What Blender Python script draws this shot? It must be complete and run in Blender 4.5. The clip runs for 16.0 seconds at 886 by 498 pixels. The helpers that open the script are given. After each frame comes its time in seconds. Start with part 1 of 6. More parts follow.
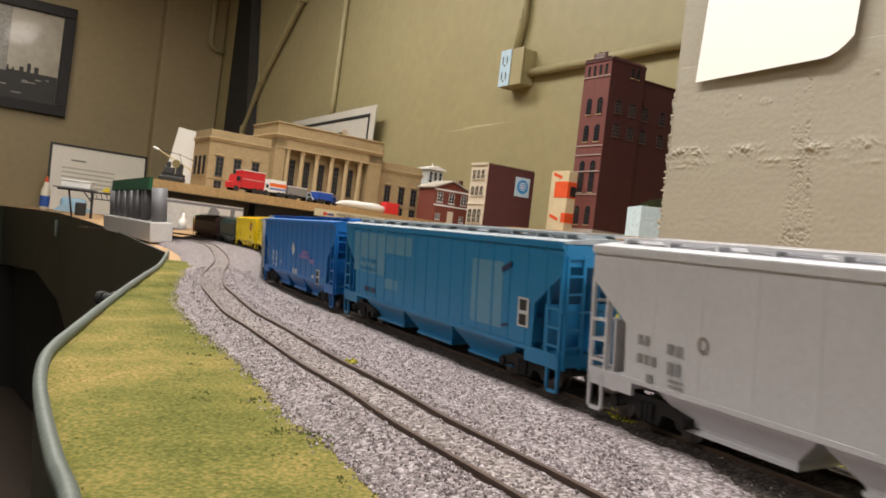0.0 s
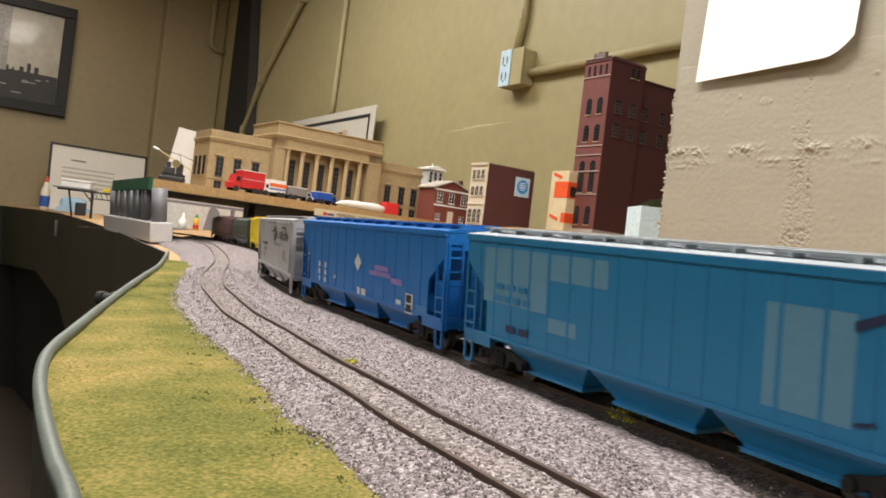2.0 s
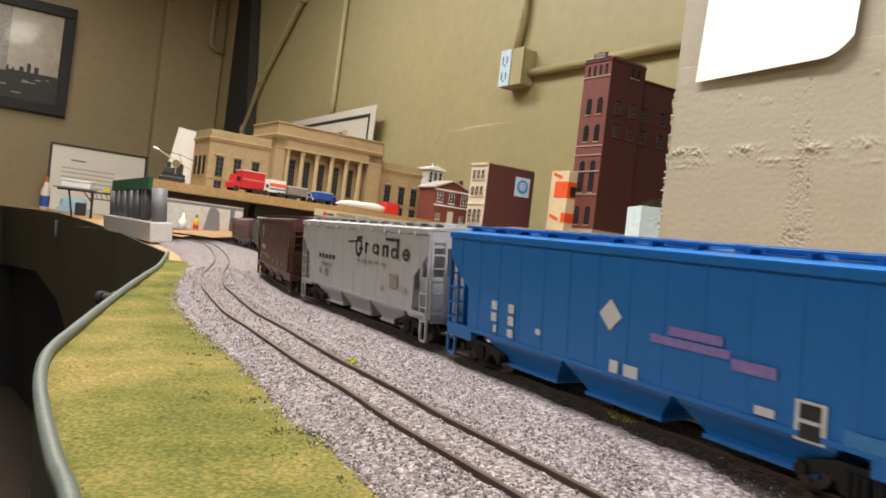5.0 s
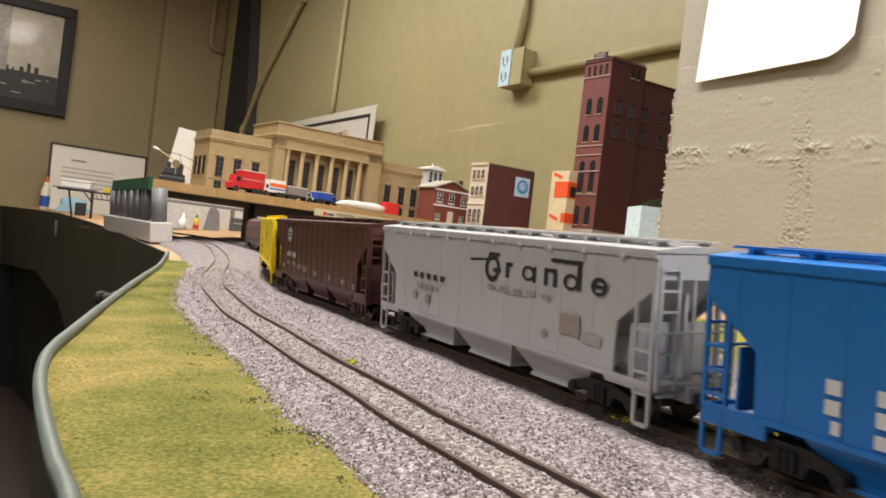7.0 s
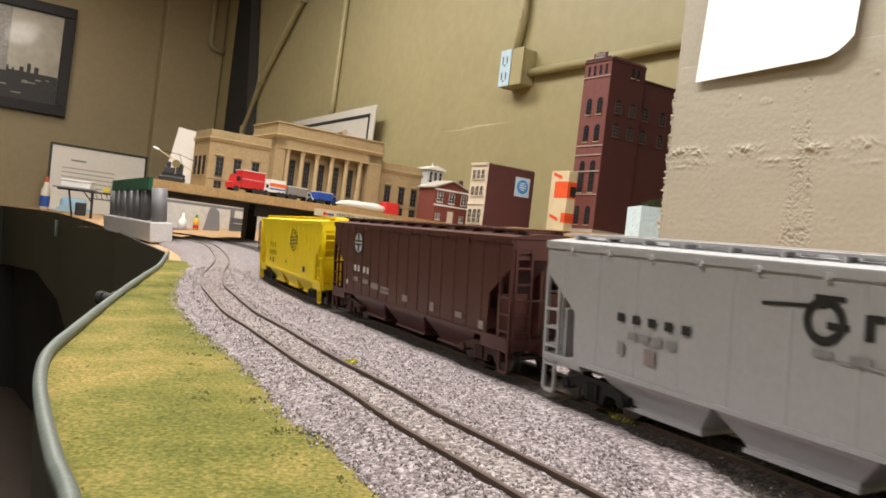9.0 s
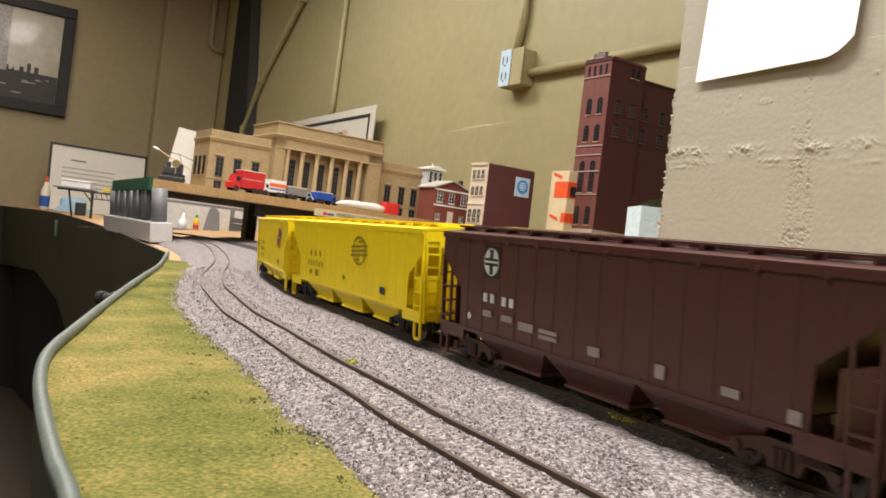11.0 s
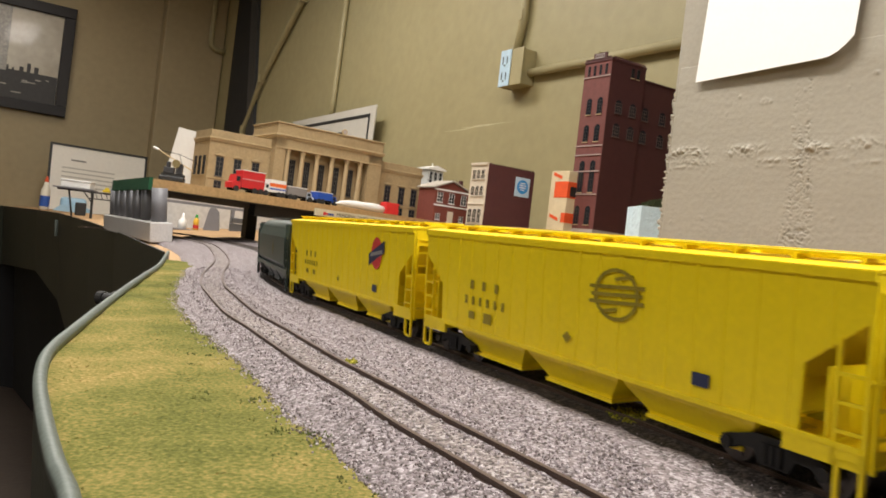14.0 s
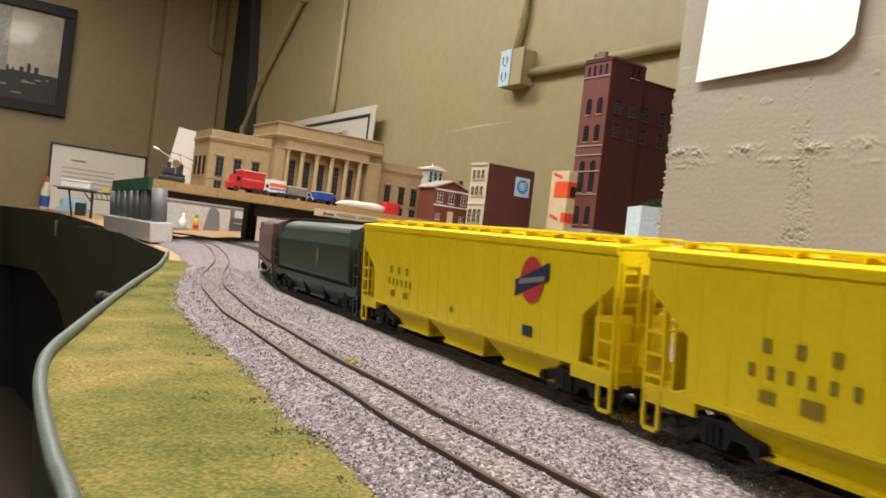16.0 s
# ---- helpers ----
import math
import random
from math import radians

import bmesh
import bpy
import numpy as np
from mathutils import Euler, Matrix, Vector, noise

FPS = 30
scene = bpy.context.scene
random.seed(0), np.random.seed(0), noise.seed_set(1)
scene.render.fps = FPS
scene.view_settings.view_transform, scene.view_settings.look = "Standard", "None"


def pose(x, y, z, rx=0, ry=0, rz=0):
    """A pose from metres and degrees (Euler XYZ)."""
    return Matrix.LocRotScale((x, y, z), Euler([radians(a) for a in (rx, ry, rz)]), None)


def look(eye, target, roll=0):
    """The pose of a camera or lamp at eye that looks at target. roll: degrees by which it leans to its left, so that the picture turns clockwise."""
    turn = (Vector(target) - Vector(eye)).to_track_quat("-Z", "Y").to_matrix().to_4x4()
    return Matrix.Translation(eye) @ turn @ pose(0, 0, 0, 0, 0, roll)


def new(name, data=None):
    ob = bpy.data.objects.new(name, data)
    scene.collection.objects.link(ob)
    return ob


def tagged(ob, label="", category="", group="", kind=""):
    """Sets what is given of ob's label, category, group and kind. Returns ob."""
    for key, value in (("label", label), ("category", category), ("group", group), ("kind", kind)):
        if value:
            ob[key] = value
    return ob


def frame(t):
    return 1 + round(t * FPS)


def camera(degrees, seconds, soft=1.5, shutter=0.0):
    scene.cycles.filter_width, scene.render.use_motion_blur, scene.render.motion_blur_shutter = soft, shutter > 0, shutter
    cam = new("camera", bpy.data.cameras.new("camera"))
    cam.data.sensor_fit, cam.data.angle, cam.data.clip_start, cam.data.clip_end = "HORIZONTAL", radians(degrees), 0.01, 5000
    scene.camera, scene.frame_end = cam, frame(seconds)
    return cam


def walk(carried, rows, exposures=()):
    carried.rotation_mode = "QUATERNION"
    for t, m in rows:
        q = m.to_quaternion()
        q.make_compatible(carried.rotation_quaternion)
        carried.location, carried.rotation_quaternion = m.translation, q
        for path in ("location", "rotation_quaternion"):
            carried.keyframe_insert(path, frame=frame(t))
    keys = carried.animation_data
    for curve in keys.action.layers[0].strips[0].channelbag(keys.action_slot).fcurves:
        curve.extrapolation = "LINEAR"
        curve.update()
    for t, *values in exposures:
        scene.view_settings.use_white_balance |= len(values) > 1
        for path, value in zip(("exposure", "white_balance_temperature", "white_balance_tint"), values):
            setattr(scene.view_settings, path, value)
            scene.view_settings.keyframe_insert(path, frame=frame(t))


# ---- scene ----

EYE = Vector((0, 0, 0.0582))
AIM = EYE + Vector((0, math.cos(0.004), math.sin(0.004)))
cam = camera(58.5, 16.0, soft=1.75, shutter=0.6)
CAMERA_POSE = look(EYE, AIM, math.degrees(0.118))
walk(cam, [(0.0, CAMERA_POSE), (16.0, CAMERA_POSE)], exposures=[(0.0, -0.17), (1.5, 0.04), (3.5, 0.06), (12.4, 0.11), (13.6, -0.04), (14.5, -0.09), (16.0, -0.08)])

# The benchwork is not level: its plane leans against the walls and the upper deck.
LEAN = look(EYE, EYE + Vector((0, math.cos(0.0438), -math.sin(0.0438))), math.degrees(0.0492))
TILT = CAMERA_POSE @ LEAN.inverted()

# ---- light ----
world = bpy.data.worlds.new("world")
scene.world = world
world.use_nodes = True
world.node_tree.nodes["Background"].inputs[0].default_value = (0.9, 0.95, 1.0, 1)
world.node_tree.nodes["Background"].inputs[1].default_value = 0.012

ROOM = pose(0, 0, 0, 0, 0, 32.7)          # room axes: x towards the long wall, y towards the end wall
WALL_A, PIER_A, END_B = 1.291, 1.041, 4.67
FLOOR_Z, CEIL_Z = -1.12, 1.90
LAMPS = [(0.15, 0.95, 46), (0.55, 3.0, 39), (-1.9, 0.6, 36), (0.1, 5.1, 5), (0.0, -1.6, 66)]


# ---- materials ----
MATS = {}


def mat(name, color, rough=0.6, metal=0.0, scale=60.0, vary=0.15, bump=0.1, fine=8.0, dirt=None, dirt_amount=0.3, random_value=0.0, coat=0.0):
    """Principled surface with grain at two scales, in object space."""
    if name in MATS:
        return MATS[name]
    m = bpy.data.materials.new(name)
    m.use_nodes = True
    nt = m.node_tree
    b = nt.nodes["Principled BSDF"]
    b.inputs["Roughness"].default_value = rough
    b.inputs["Metallic"].default_value = metal
    b.inputs["Coat Weight"].default_value = coat
    tc = nt.nodes.new("ShaderNodeTexCoord")
    n1 = nt.nodes.new("ShaderNodeTexNoise")
    n1.inputs["Scale"].default_value = scale
    n1.inputs["Detail"].default_value = 5
    n2 = nt.nodes.new("ShaderNodeTexNoise")
    n2.inputs["Scale"].default_value = scale * fine
    n2.inputs["Detail"].default_value = 3
    nt.links.new(tc.outputs["Object"], n1.inputs["Vector"])
    nt.links.new(tc.outputs["Object"], n2.inputs["Vector"])
    ramp = nt.nodes.new("ShaderNodeMapRange")
    ramp.inputs["From Min"].default_value, ramp.inputs["From Max"].default_value = 0.3, 0.7
    ramp.inputs["To Min"].default_value, ramp.inputs["To Max"].default_value = 1 - vary, 1 + vary
    add = nt.nodes.new("ShaderNodeMath")
    add.operation = "ADD"
    half = nt.nodes.new("ShaderNodeMath")
    half.operation = "MULTIPLY"
    half.inputs[1].default_value = 0.5
    nt.links.new(n1.outputs["Fac"], add.inputs[0])
    nt.links.new(n2.outputs["Fac"], add.inputs[1])
    nt.links.new(add.outputs[0], half.inputs[0])
    nt.links.new(half.outputs[0], ramp.inputs["Value"])
    base = nt.nodes.new("ShaderNodeMix")
    base.data_type = "RGBA"
    base.inputs["A"].default_value = (*color, 1)
    base.inputs["B"].default_value = (*(dirt or color), 1)
    spot = nt.nodes.new("ShaderNodeMapRange")
    spot.inputs["From Min"].default_value, spot.inputs["From Max"].default_value = 0.5, 0.72
    spot.inputs["To Max"].default_value = dirt_amount if dirt else 0.0
    nt.links.new(n1.outputs["Fac"], spot.inputs["Value"])
    nt.links.new(spot.outputs[0], base.inputs["Factor"])
    hsv = nt.nodes.new("ShaderNodeHueSaturation")
    nt.links.new(base.outputs["Result"], hsv.inputs["Color"])
    if random_value:
        info = nt.nodes.new("ShaderNodeObjectInfo")
        rr = nt.nodes.new("ShaderNodeMapRange")
        rr.inputs["To Min"].default_value, rr.inputs["To Max"].default_value = 1 - random_value, 1 + random_value
        nt.links.new(info.outputs["Random"], rr.inputs["Value"])
        mul = nt.nodes.new("ShaderNodeMath")
        mul.operation = "MULTIPLY"
        nt.links.new(ramp.outputs[0], mul.inputs[0])
        nt.links.new(rr.outputs[0], mul.inputs[1])
        nt.links.new(mul.outputs[0], hsv.inputs["Value"])
    else:
        nt.links.new(ramp.outputs[0], hsv.inputs["Value"])
    nt.links.new(hsv.outputs["Color"], b.inputs["Base Color"])
    if bump:
        bp = nt.nodes.new("ShaderNodeBump")
        bp.inputs["Strength"].default_value = bump
        bp.inputs["Distance"].default_value = 0.3 / scale
        nt.links.new(half.outputs[0], bp.inputs["Height"])
        nt.links.new(bp.outputs["Normal"], b.inputs["Normal"])
    MATS[name] = m
    return m


def glow(name, color, strength):
    m = bpy.data.materials.new(name)
    m.use_nodes = True
    b = m.node_tree.nodes["Principled BSDF"]
    b.inputs["Base Color"].default_value = (*color, 1)
    b.inputs["Emission Color"].default_value = (*color, 1)
    b.inputs["Emission Strength"].default_value = strength
    return m


def gravel_mat(name, stops, scale, bump, island=False):
    """Voronoi grains with a colour for each grain."""
    m = bpy.data.materials.new(name)
    m.use_nodes = True
    nt = m.node_tree
    b = nt.nodes["Principled BSDF"]
    b.inputs["Roughness"].default_value = 0.9
    tc = nt.nodes.new("ShaderNodeTexCoord")
    ramp = nt.nodes.new("ShaderNodeValToRGB")
    while len(ramp.color_ramp.elements) < len(stops):
        ramp.color_ramp.elements.new(0.5)
    for e, (p, c) in zip(ramp.color_ramp.elements, stops):
        e.position, e.color = p, (*c, 1)
    if island:
        g = nt.nodes.new("ShaderNodeNewGeometry")
        nt.links.new(g.outputs["Random Per Island"], ramp.inputs["Fac"])
        nt.links.new(ramp.outputs["Color"], b.inputs["Base Color"])
        return m
    v = nt.nodes.new("ShaderNodeTexVoronoi")
    v.inputs["Scale"].default_value = scale
    nt.links.new(tc.outputs["Object"], v.inputs["Vector"])
    sep = nt.nodes.new("ShaderNodeSeparateColor")
    nt.links.new(v.outputs["Color"], sep.inputs["Color"])
    nt.links.new(sep.outputs[0], ramp.inputs["Fac"])
    nz = nt.nodes.new("ShaderNodeTexNoise")
    nz.inputs["Scale"].default_value = 14
    nt.links.new(tc.outputs["Object"], nz.inputs["Vector"])
    mr = nt.nodes.new("ShaderNodeMapRange")
    mr.inputs["To Min"].default_value, mr.inputs["To Max"].default_value = 0.75, 1.2
    nt.links.new(nz.outputs["Fac"], mr.inputs["Value"])
    hsv = nt.nodes.new("ShaderNodeHueSaturation")
    nt.links.new(ramp.outputs["Color"], hsv.inputs["Color"])
    nt.links.new(mr.outputs[0], hsv.inputs["Value"])
    nt.links.new(hsv.outputs["Color"], b.inputs["Base Color"])
    bp = nt.nodes.new("ShaderNodeBump")
    bp.invert = True
    bp.inputs["Strength"].default_value = bump
    bp.inputs["Distance"].default_value = 0.6 / scale
    nt.links.new(v.outputs["Distance"], bp.inputs["Height"])
    nt.links.new(bp.outputs["Normal"], b.inputs["Normal"])
    return m


def turf_mat(name, stops, scale):
    """Ground foam: patches of several greens and straw with a coarse crumb."""
    m = bpy.data.materials.new(name)
    m.use_nodes = True
    nt = m.node_tree
    b = nt.nodes["Principled BSDF"]
    b.inputs["Roughness"].default_value = 1.0
    b.inputs["Specular IOR Level"].default_value = 0.1
    tc = nt.nodes.new("ShaderNodeTexCoord")
    n1 = nt.nodes.new("ShaderNodeTexNoise")
    n1.inputs["Scale"].default_value = scale
    n1.inputs["Detail"].default_value = 6
    n1.inputs["Roughness"].default_value = 0.62
    n2 = nt.nodes.new("ShaderNodeTexNoise")
    n2.inputs["Scale"].default_value = 780
    n2.inputs["Detail"].default_value = 6
    mix = nt.nodes.new("ShaderNodeMath")
    mix.operation = "MULTIPLY_ADD"
    mix.inputs[1].default_value = 0.44
    sub = nt.nodes.new("ShaderNodeMath")
    sub.operation = "MULTIPLY"
    sub.inputs[1].default_value = 0.40
    ramp = nt.nodes.new("ShaderNodeValToRGB")
    while len(ramp.color_ramp.elements) < len(stops):
        ramp.color_ramp.elements.new(0.5)
    for e, (p, c) in zip(ramp.color_ramp.elements, stops):
        e.position, e.color = p, (*c, 1)
    n0 = nt.nodes.new("ShaderNodeTexNoise")
    n0.inputs["Scale"].default_value = scale * 0.42
    n0.inputs["Detail"].default_value = 2
    for n in (n0, n1, n2):
        nt.links.new(tc.outputs["Object"], n.inputs["Vector"])
    both = nt.nodes.new("ShaderNodeMath")
    both.operation = "MULTIPLY_ADD"
    both.inputs[1].default_value = 0.75
    nt.links.new(n0.outputs["Fac"], both.inputs[0])
    nt.links.new(n1.outputs["Fac"], both.inputs[2])
    nt.links.new(both.outputs[0], sub.inputs[0])
    nt.links.new(n2.outputs["Fac"], mix.inputs[0])
    nt.links.new(sub.outputs[0], mix.inputs[2])
    nt.links.new(mix.outputs[0], ramp.inputs["Fac"])
    nt.links.new(ramp.outputs["Color"], b.inputs["Base Color"])
    bp = nt.nodes.new("ShaderNodeBump")
    bp.inputs["Strength"].default_value = 0.55
    bp.inputs["Distance"].default_value = 0.0011
    nt.links.new(n2.outputs["Fac"], bp.inputs["Height"])
    nt.links.new(bp.outputs["Normal"], b.inputs["Normal"])
    return m


WALL_PAINT = mat("wall_paint", (0.325, 0.282, 0.150), 0.5, scale=2.5, vary=0.10, bump=0.03, fine=12, dirt=(0.27, 0.235, 0.130))
END_PAINT = mat("end_wall_paint", (0.325, 0.262, 0.150), 0.55, scale=2.5, vary=0.10, bump=0.03, fine=12, dirt=(0.27, 0.215, 0.125))
PIER_PAINT = mat("pier_paint", (0.328, 0.301, 0.247), 0.6, scale=5, vary=0.07, bump=0.05, fine=25, dirt=(0.29, 0.262, 0.213))
CEILING_PAINT = mat("ceiling_paint", (0.75, 0.74, 0.70), 0.8, scale=4)
FLOOR_MAT = mat("floor_tile", (0.05, 0.038, 0.031), 0.5, scale=6, vary=0.2)
FASCIA = mat("fascia_green", (0.024, 0.028, 0.022), 0.5, scale=12, vary=0.15, bump=0.05)
RIM = mat("fascia_rim", (0.105, 0.125, 0.113), 0.5, scale=30, vary=0.12, bump=0.08)
BLACK_CLOTH = mat("black_cloth", (0.008, 0.008, 0.011), 0.9, scale=20)
PLYWOOD = mat("plywood", (0.42, 0.27, 0.12), 0.65, scale=25, vary=0.3, bump=0.2, dirt=(0.25, 0.14, 0.06), dirt_amount=0.6)
TABLE_WOOD = mat("bare_wood_ground", (0.40, 0.25, 0.125), 0.8, scale=40, vary=0.2, bump=0.15)
BALLAST = gravel_mat("ballast", [(0.0, (0.07, 0.058, 0.055)), (0.35, (0.165, 0.137, 0.142)), (0.7, (0.275, 0.234, 0.247)), (1.0, (0.44, 0.40, 0.42))], 1000, 0.8)
STONE = gravel_mat("ballast_stone", [(0.0, (0.10, 0.083, 0.078)), (0.3, (0.200, 0.165, 0.171)), (0.65, (0.320, 0.274, 0.290)), (1.0, (0.53, 0.487, 0.51))], 1, 0, island=True)
DIRT_SHADE_FILL = gravel_mat("track_fill", [(0.0, (0.012, 0.009, 0.008)), (0.5, (0.032, 0.024, 0.021)), (1.0, (0.095, 0.077, 0.070))], 1000, 0.9)
NEAR_FILL = gravel_mat("near_fill", [(0.0, (0.055, 0.044, 0.041)), (0.35, (0.160, 0.132, 0.127)), (0.7, (0.275, 0.234, 0.228)), (1.0, (0.43, 0.39, 0.385))], 1000, 0.9)
GRASS = turf_mat("turf", [(0.42, (0.056, 0.068, 0.017)), (0.545, (0.132, 0.134, 0.034)), (0.635, (0.235, 0.190, 0.062)), (0.745, (0.43, 0.295, 0.125))], 21)
GRASS_DRY = turf_mat("dry_turf", [(0.36, (0.045, 0.052, 0.010)), (0.50, (0.11, 0.115, 0.018)), (0.60, (0.24, 0.22, 0.035)), (0.74, (0.40, 0.34, 0.06))], 30)
WEED = gravel_mat("weed_foam", [(0.0, (0.12, 0.13, 0.012)), (0.5, (0.30, 0.28, 0.025)), (1.0, (0.48, 0.42, 0.05))], 1, 0, island=True)
RAIL = mat("rail_rust", (0.085, 0.055, 0.042), 0.55, 0.3, scale=200, vary=0.25)
TIE = mat("tie_brown", (0.055, 0.042, 0.036), 0.8, scale=300, vary=0.25)
STEEL = mat("wheel_steel", (0.10, 0.09, 0.085), 0.4, 0.8, scale=200, vary=0.1)
TRUCK_BLACK = mat("truck_black", (0.009, 0.008, 0.008), 0.75, scale=200, vary=0.2)
TRUCK_BROWN = mat("truck_brown", (0.055, 0.024, 0.019), 0.7, scale=200, vary=0.2)
WHITE = mat("white_paint", (0.80, 0.80, 0.79), 0.5, scale=40, vary=0.03, bump=0.02)
BLACK = mat("black_paint", (0.015, 0.015, 0.016), 0.5, scale=60, vary=0.1)
GLASS_DARK = mat("window_dark", (0.02, 0.022, 0.028), 0.15, scale=60, vary=0.2, bump=0.0)
GREY_PLASTIC = mat("grey_plastic", (0.18, 0.18, 0.20), 0.45, scale=60, vary=0.1)


# ---- mesh helpers ----
def box(bm, x0, y0, z0, x1, y1, z1, bevel=0.0):
    v = [bm.verts.new(p) for p in ((x0, y0, z0), (x1, y0, z0), (x1, y1, z0), (x0, y1, z0), (x0, y0, z1), (x1, y0, z1), (x1, y1, z1), (x0, y1, z1))]
    fs = [bm.faces.new([v[i] for i in q]) for q in ((3, 2, 1, 0), (4, 5, 6, 7), (0, 1, 5, 4), (1, 2, 6, 5), (2, 3, 7, 6), (3, 0, 4, 7))]
    if bevel:
        es = list({e for f in fs for e in f.edges})
        bmesh.ops.bevel(bm, geom=es, offset=bevel, segments=2, affect="EDGES", profile=0.5)
    return bm


def boxes(*items, bevel=0.0):
    bm = bmesh.new()
    for it in items:
        box(bm, *it, bevel=bevel)
    return bm


def prism(points, axis, a, b, bm=None):
    """A polygon pushed along an axis from a to b. axis y: points are (x, z); x: (y, z); z: (x, y)."""
    bm = bm or bmesh.new()
    put = {"y": lambda p, d: (p[0], d, p[1]), "x": lambda p, d: (d, p[0], p[1]), "z": lambda p, d: (p[0], p[1], d)}[axis]
    lo = [bm.verts.new(put(p, a)) for p in points]
    hi = [bm.verts.new(put(p, b)) for p in points]
    n = len(points)
    bm.faces.new(lo)
    bm.faces.new(hi[::-1])
    for i in range(n):
        bm.faces.new((lo[i], hi[i], hi[(i + 1) % n], lo[(i + 1) % n]))
    bmesh.ops.recalc_face_normals(bm, faces=bm.faces[:])
    return bm


def tube(points, r, sides=8, bm=None, caps=True):
    """A round bar along points."""
    bm = bm or bmesh.new()
    pts = [Vector(p) for p in points]
    rings = []
    for i, p in enumerate(pts):
        d = (pts[min(i + 1, len(pts) - 1)] - pts[max(i - 1, 0)]).normalized()
        side = d.cross(Vector((0, 0, 1)) if abs(d.z) < 0.9 else Vector((1, 0, 0))).normalized()
        up = side.cross(d)
        rr = r[i] if isinstance(r, (list, tuple)) else r
        rings.append([bm.verts.new(p + (side * math.cos(a) + up * math.sin(a)) * rr) for a in (2 * math.pi * k / sides for k in range(sides))])
    for a, b in zip(rings, rings[1:]):
        for k in range(sides):
            bm.faces.new((a[k], a[(k + 1) % sides], b[(k + 1) % sides], b[k]))
    if caps:
        bm.faces.new(rings[0][::-1])
        bm.faces.new(rings[-1])
    bmesh.ops.recalc_face_normals(bm, faces=bm.faces[:])
    return bm


def mesh(name, bm, material, smooth=False):
    me = bpy.data.meshes.new(name)
    bm.to_mesh(me)
    bm.free()
    if material:
        me.materials.append(material)
    if smooth:
        for p in me.polygons:
            p.use_smooth = True
    return me


def part(name, bm, material, parent, label="", smooth=False):
    ob = new(name, mesh(name, bm, material, smooth))
    ob.parent = parent
    return tagged(ob, label)


def twin(name, me, parent, m=None, label=""):
    """One more part on the same mesh."""
    ob = new(name, me)
    ob.parent = parent
    if m is not None:
        ob.matrix_basis = m
    return tagged(ob, label)


BEYOND = Matrix.Translation(EYE) @ Matrix.Scale(1.33, 4) @ Matrix.Translation(-EYE)   # size of the far half of the room
HERE = Matrix.Identity(4)
PLACE = [HERE]


def thing(name, m, label, category, group="", kind=""):
    ob = new(name)
    ob.empty_display_size = 0.02
    ob.matrix_basis = PLACE[0] @ m
    return tagged(ob, label, category, group, kind)


def solid(name, bm, material, m, label, category, group="", kind="", smooth=False):
    ob = new(name, mesh(name, bm, material, smooth))
    ob.matrix_basis = PLACE[0] @ m
    return tagged(ob, label, category, group, kind)


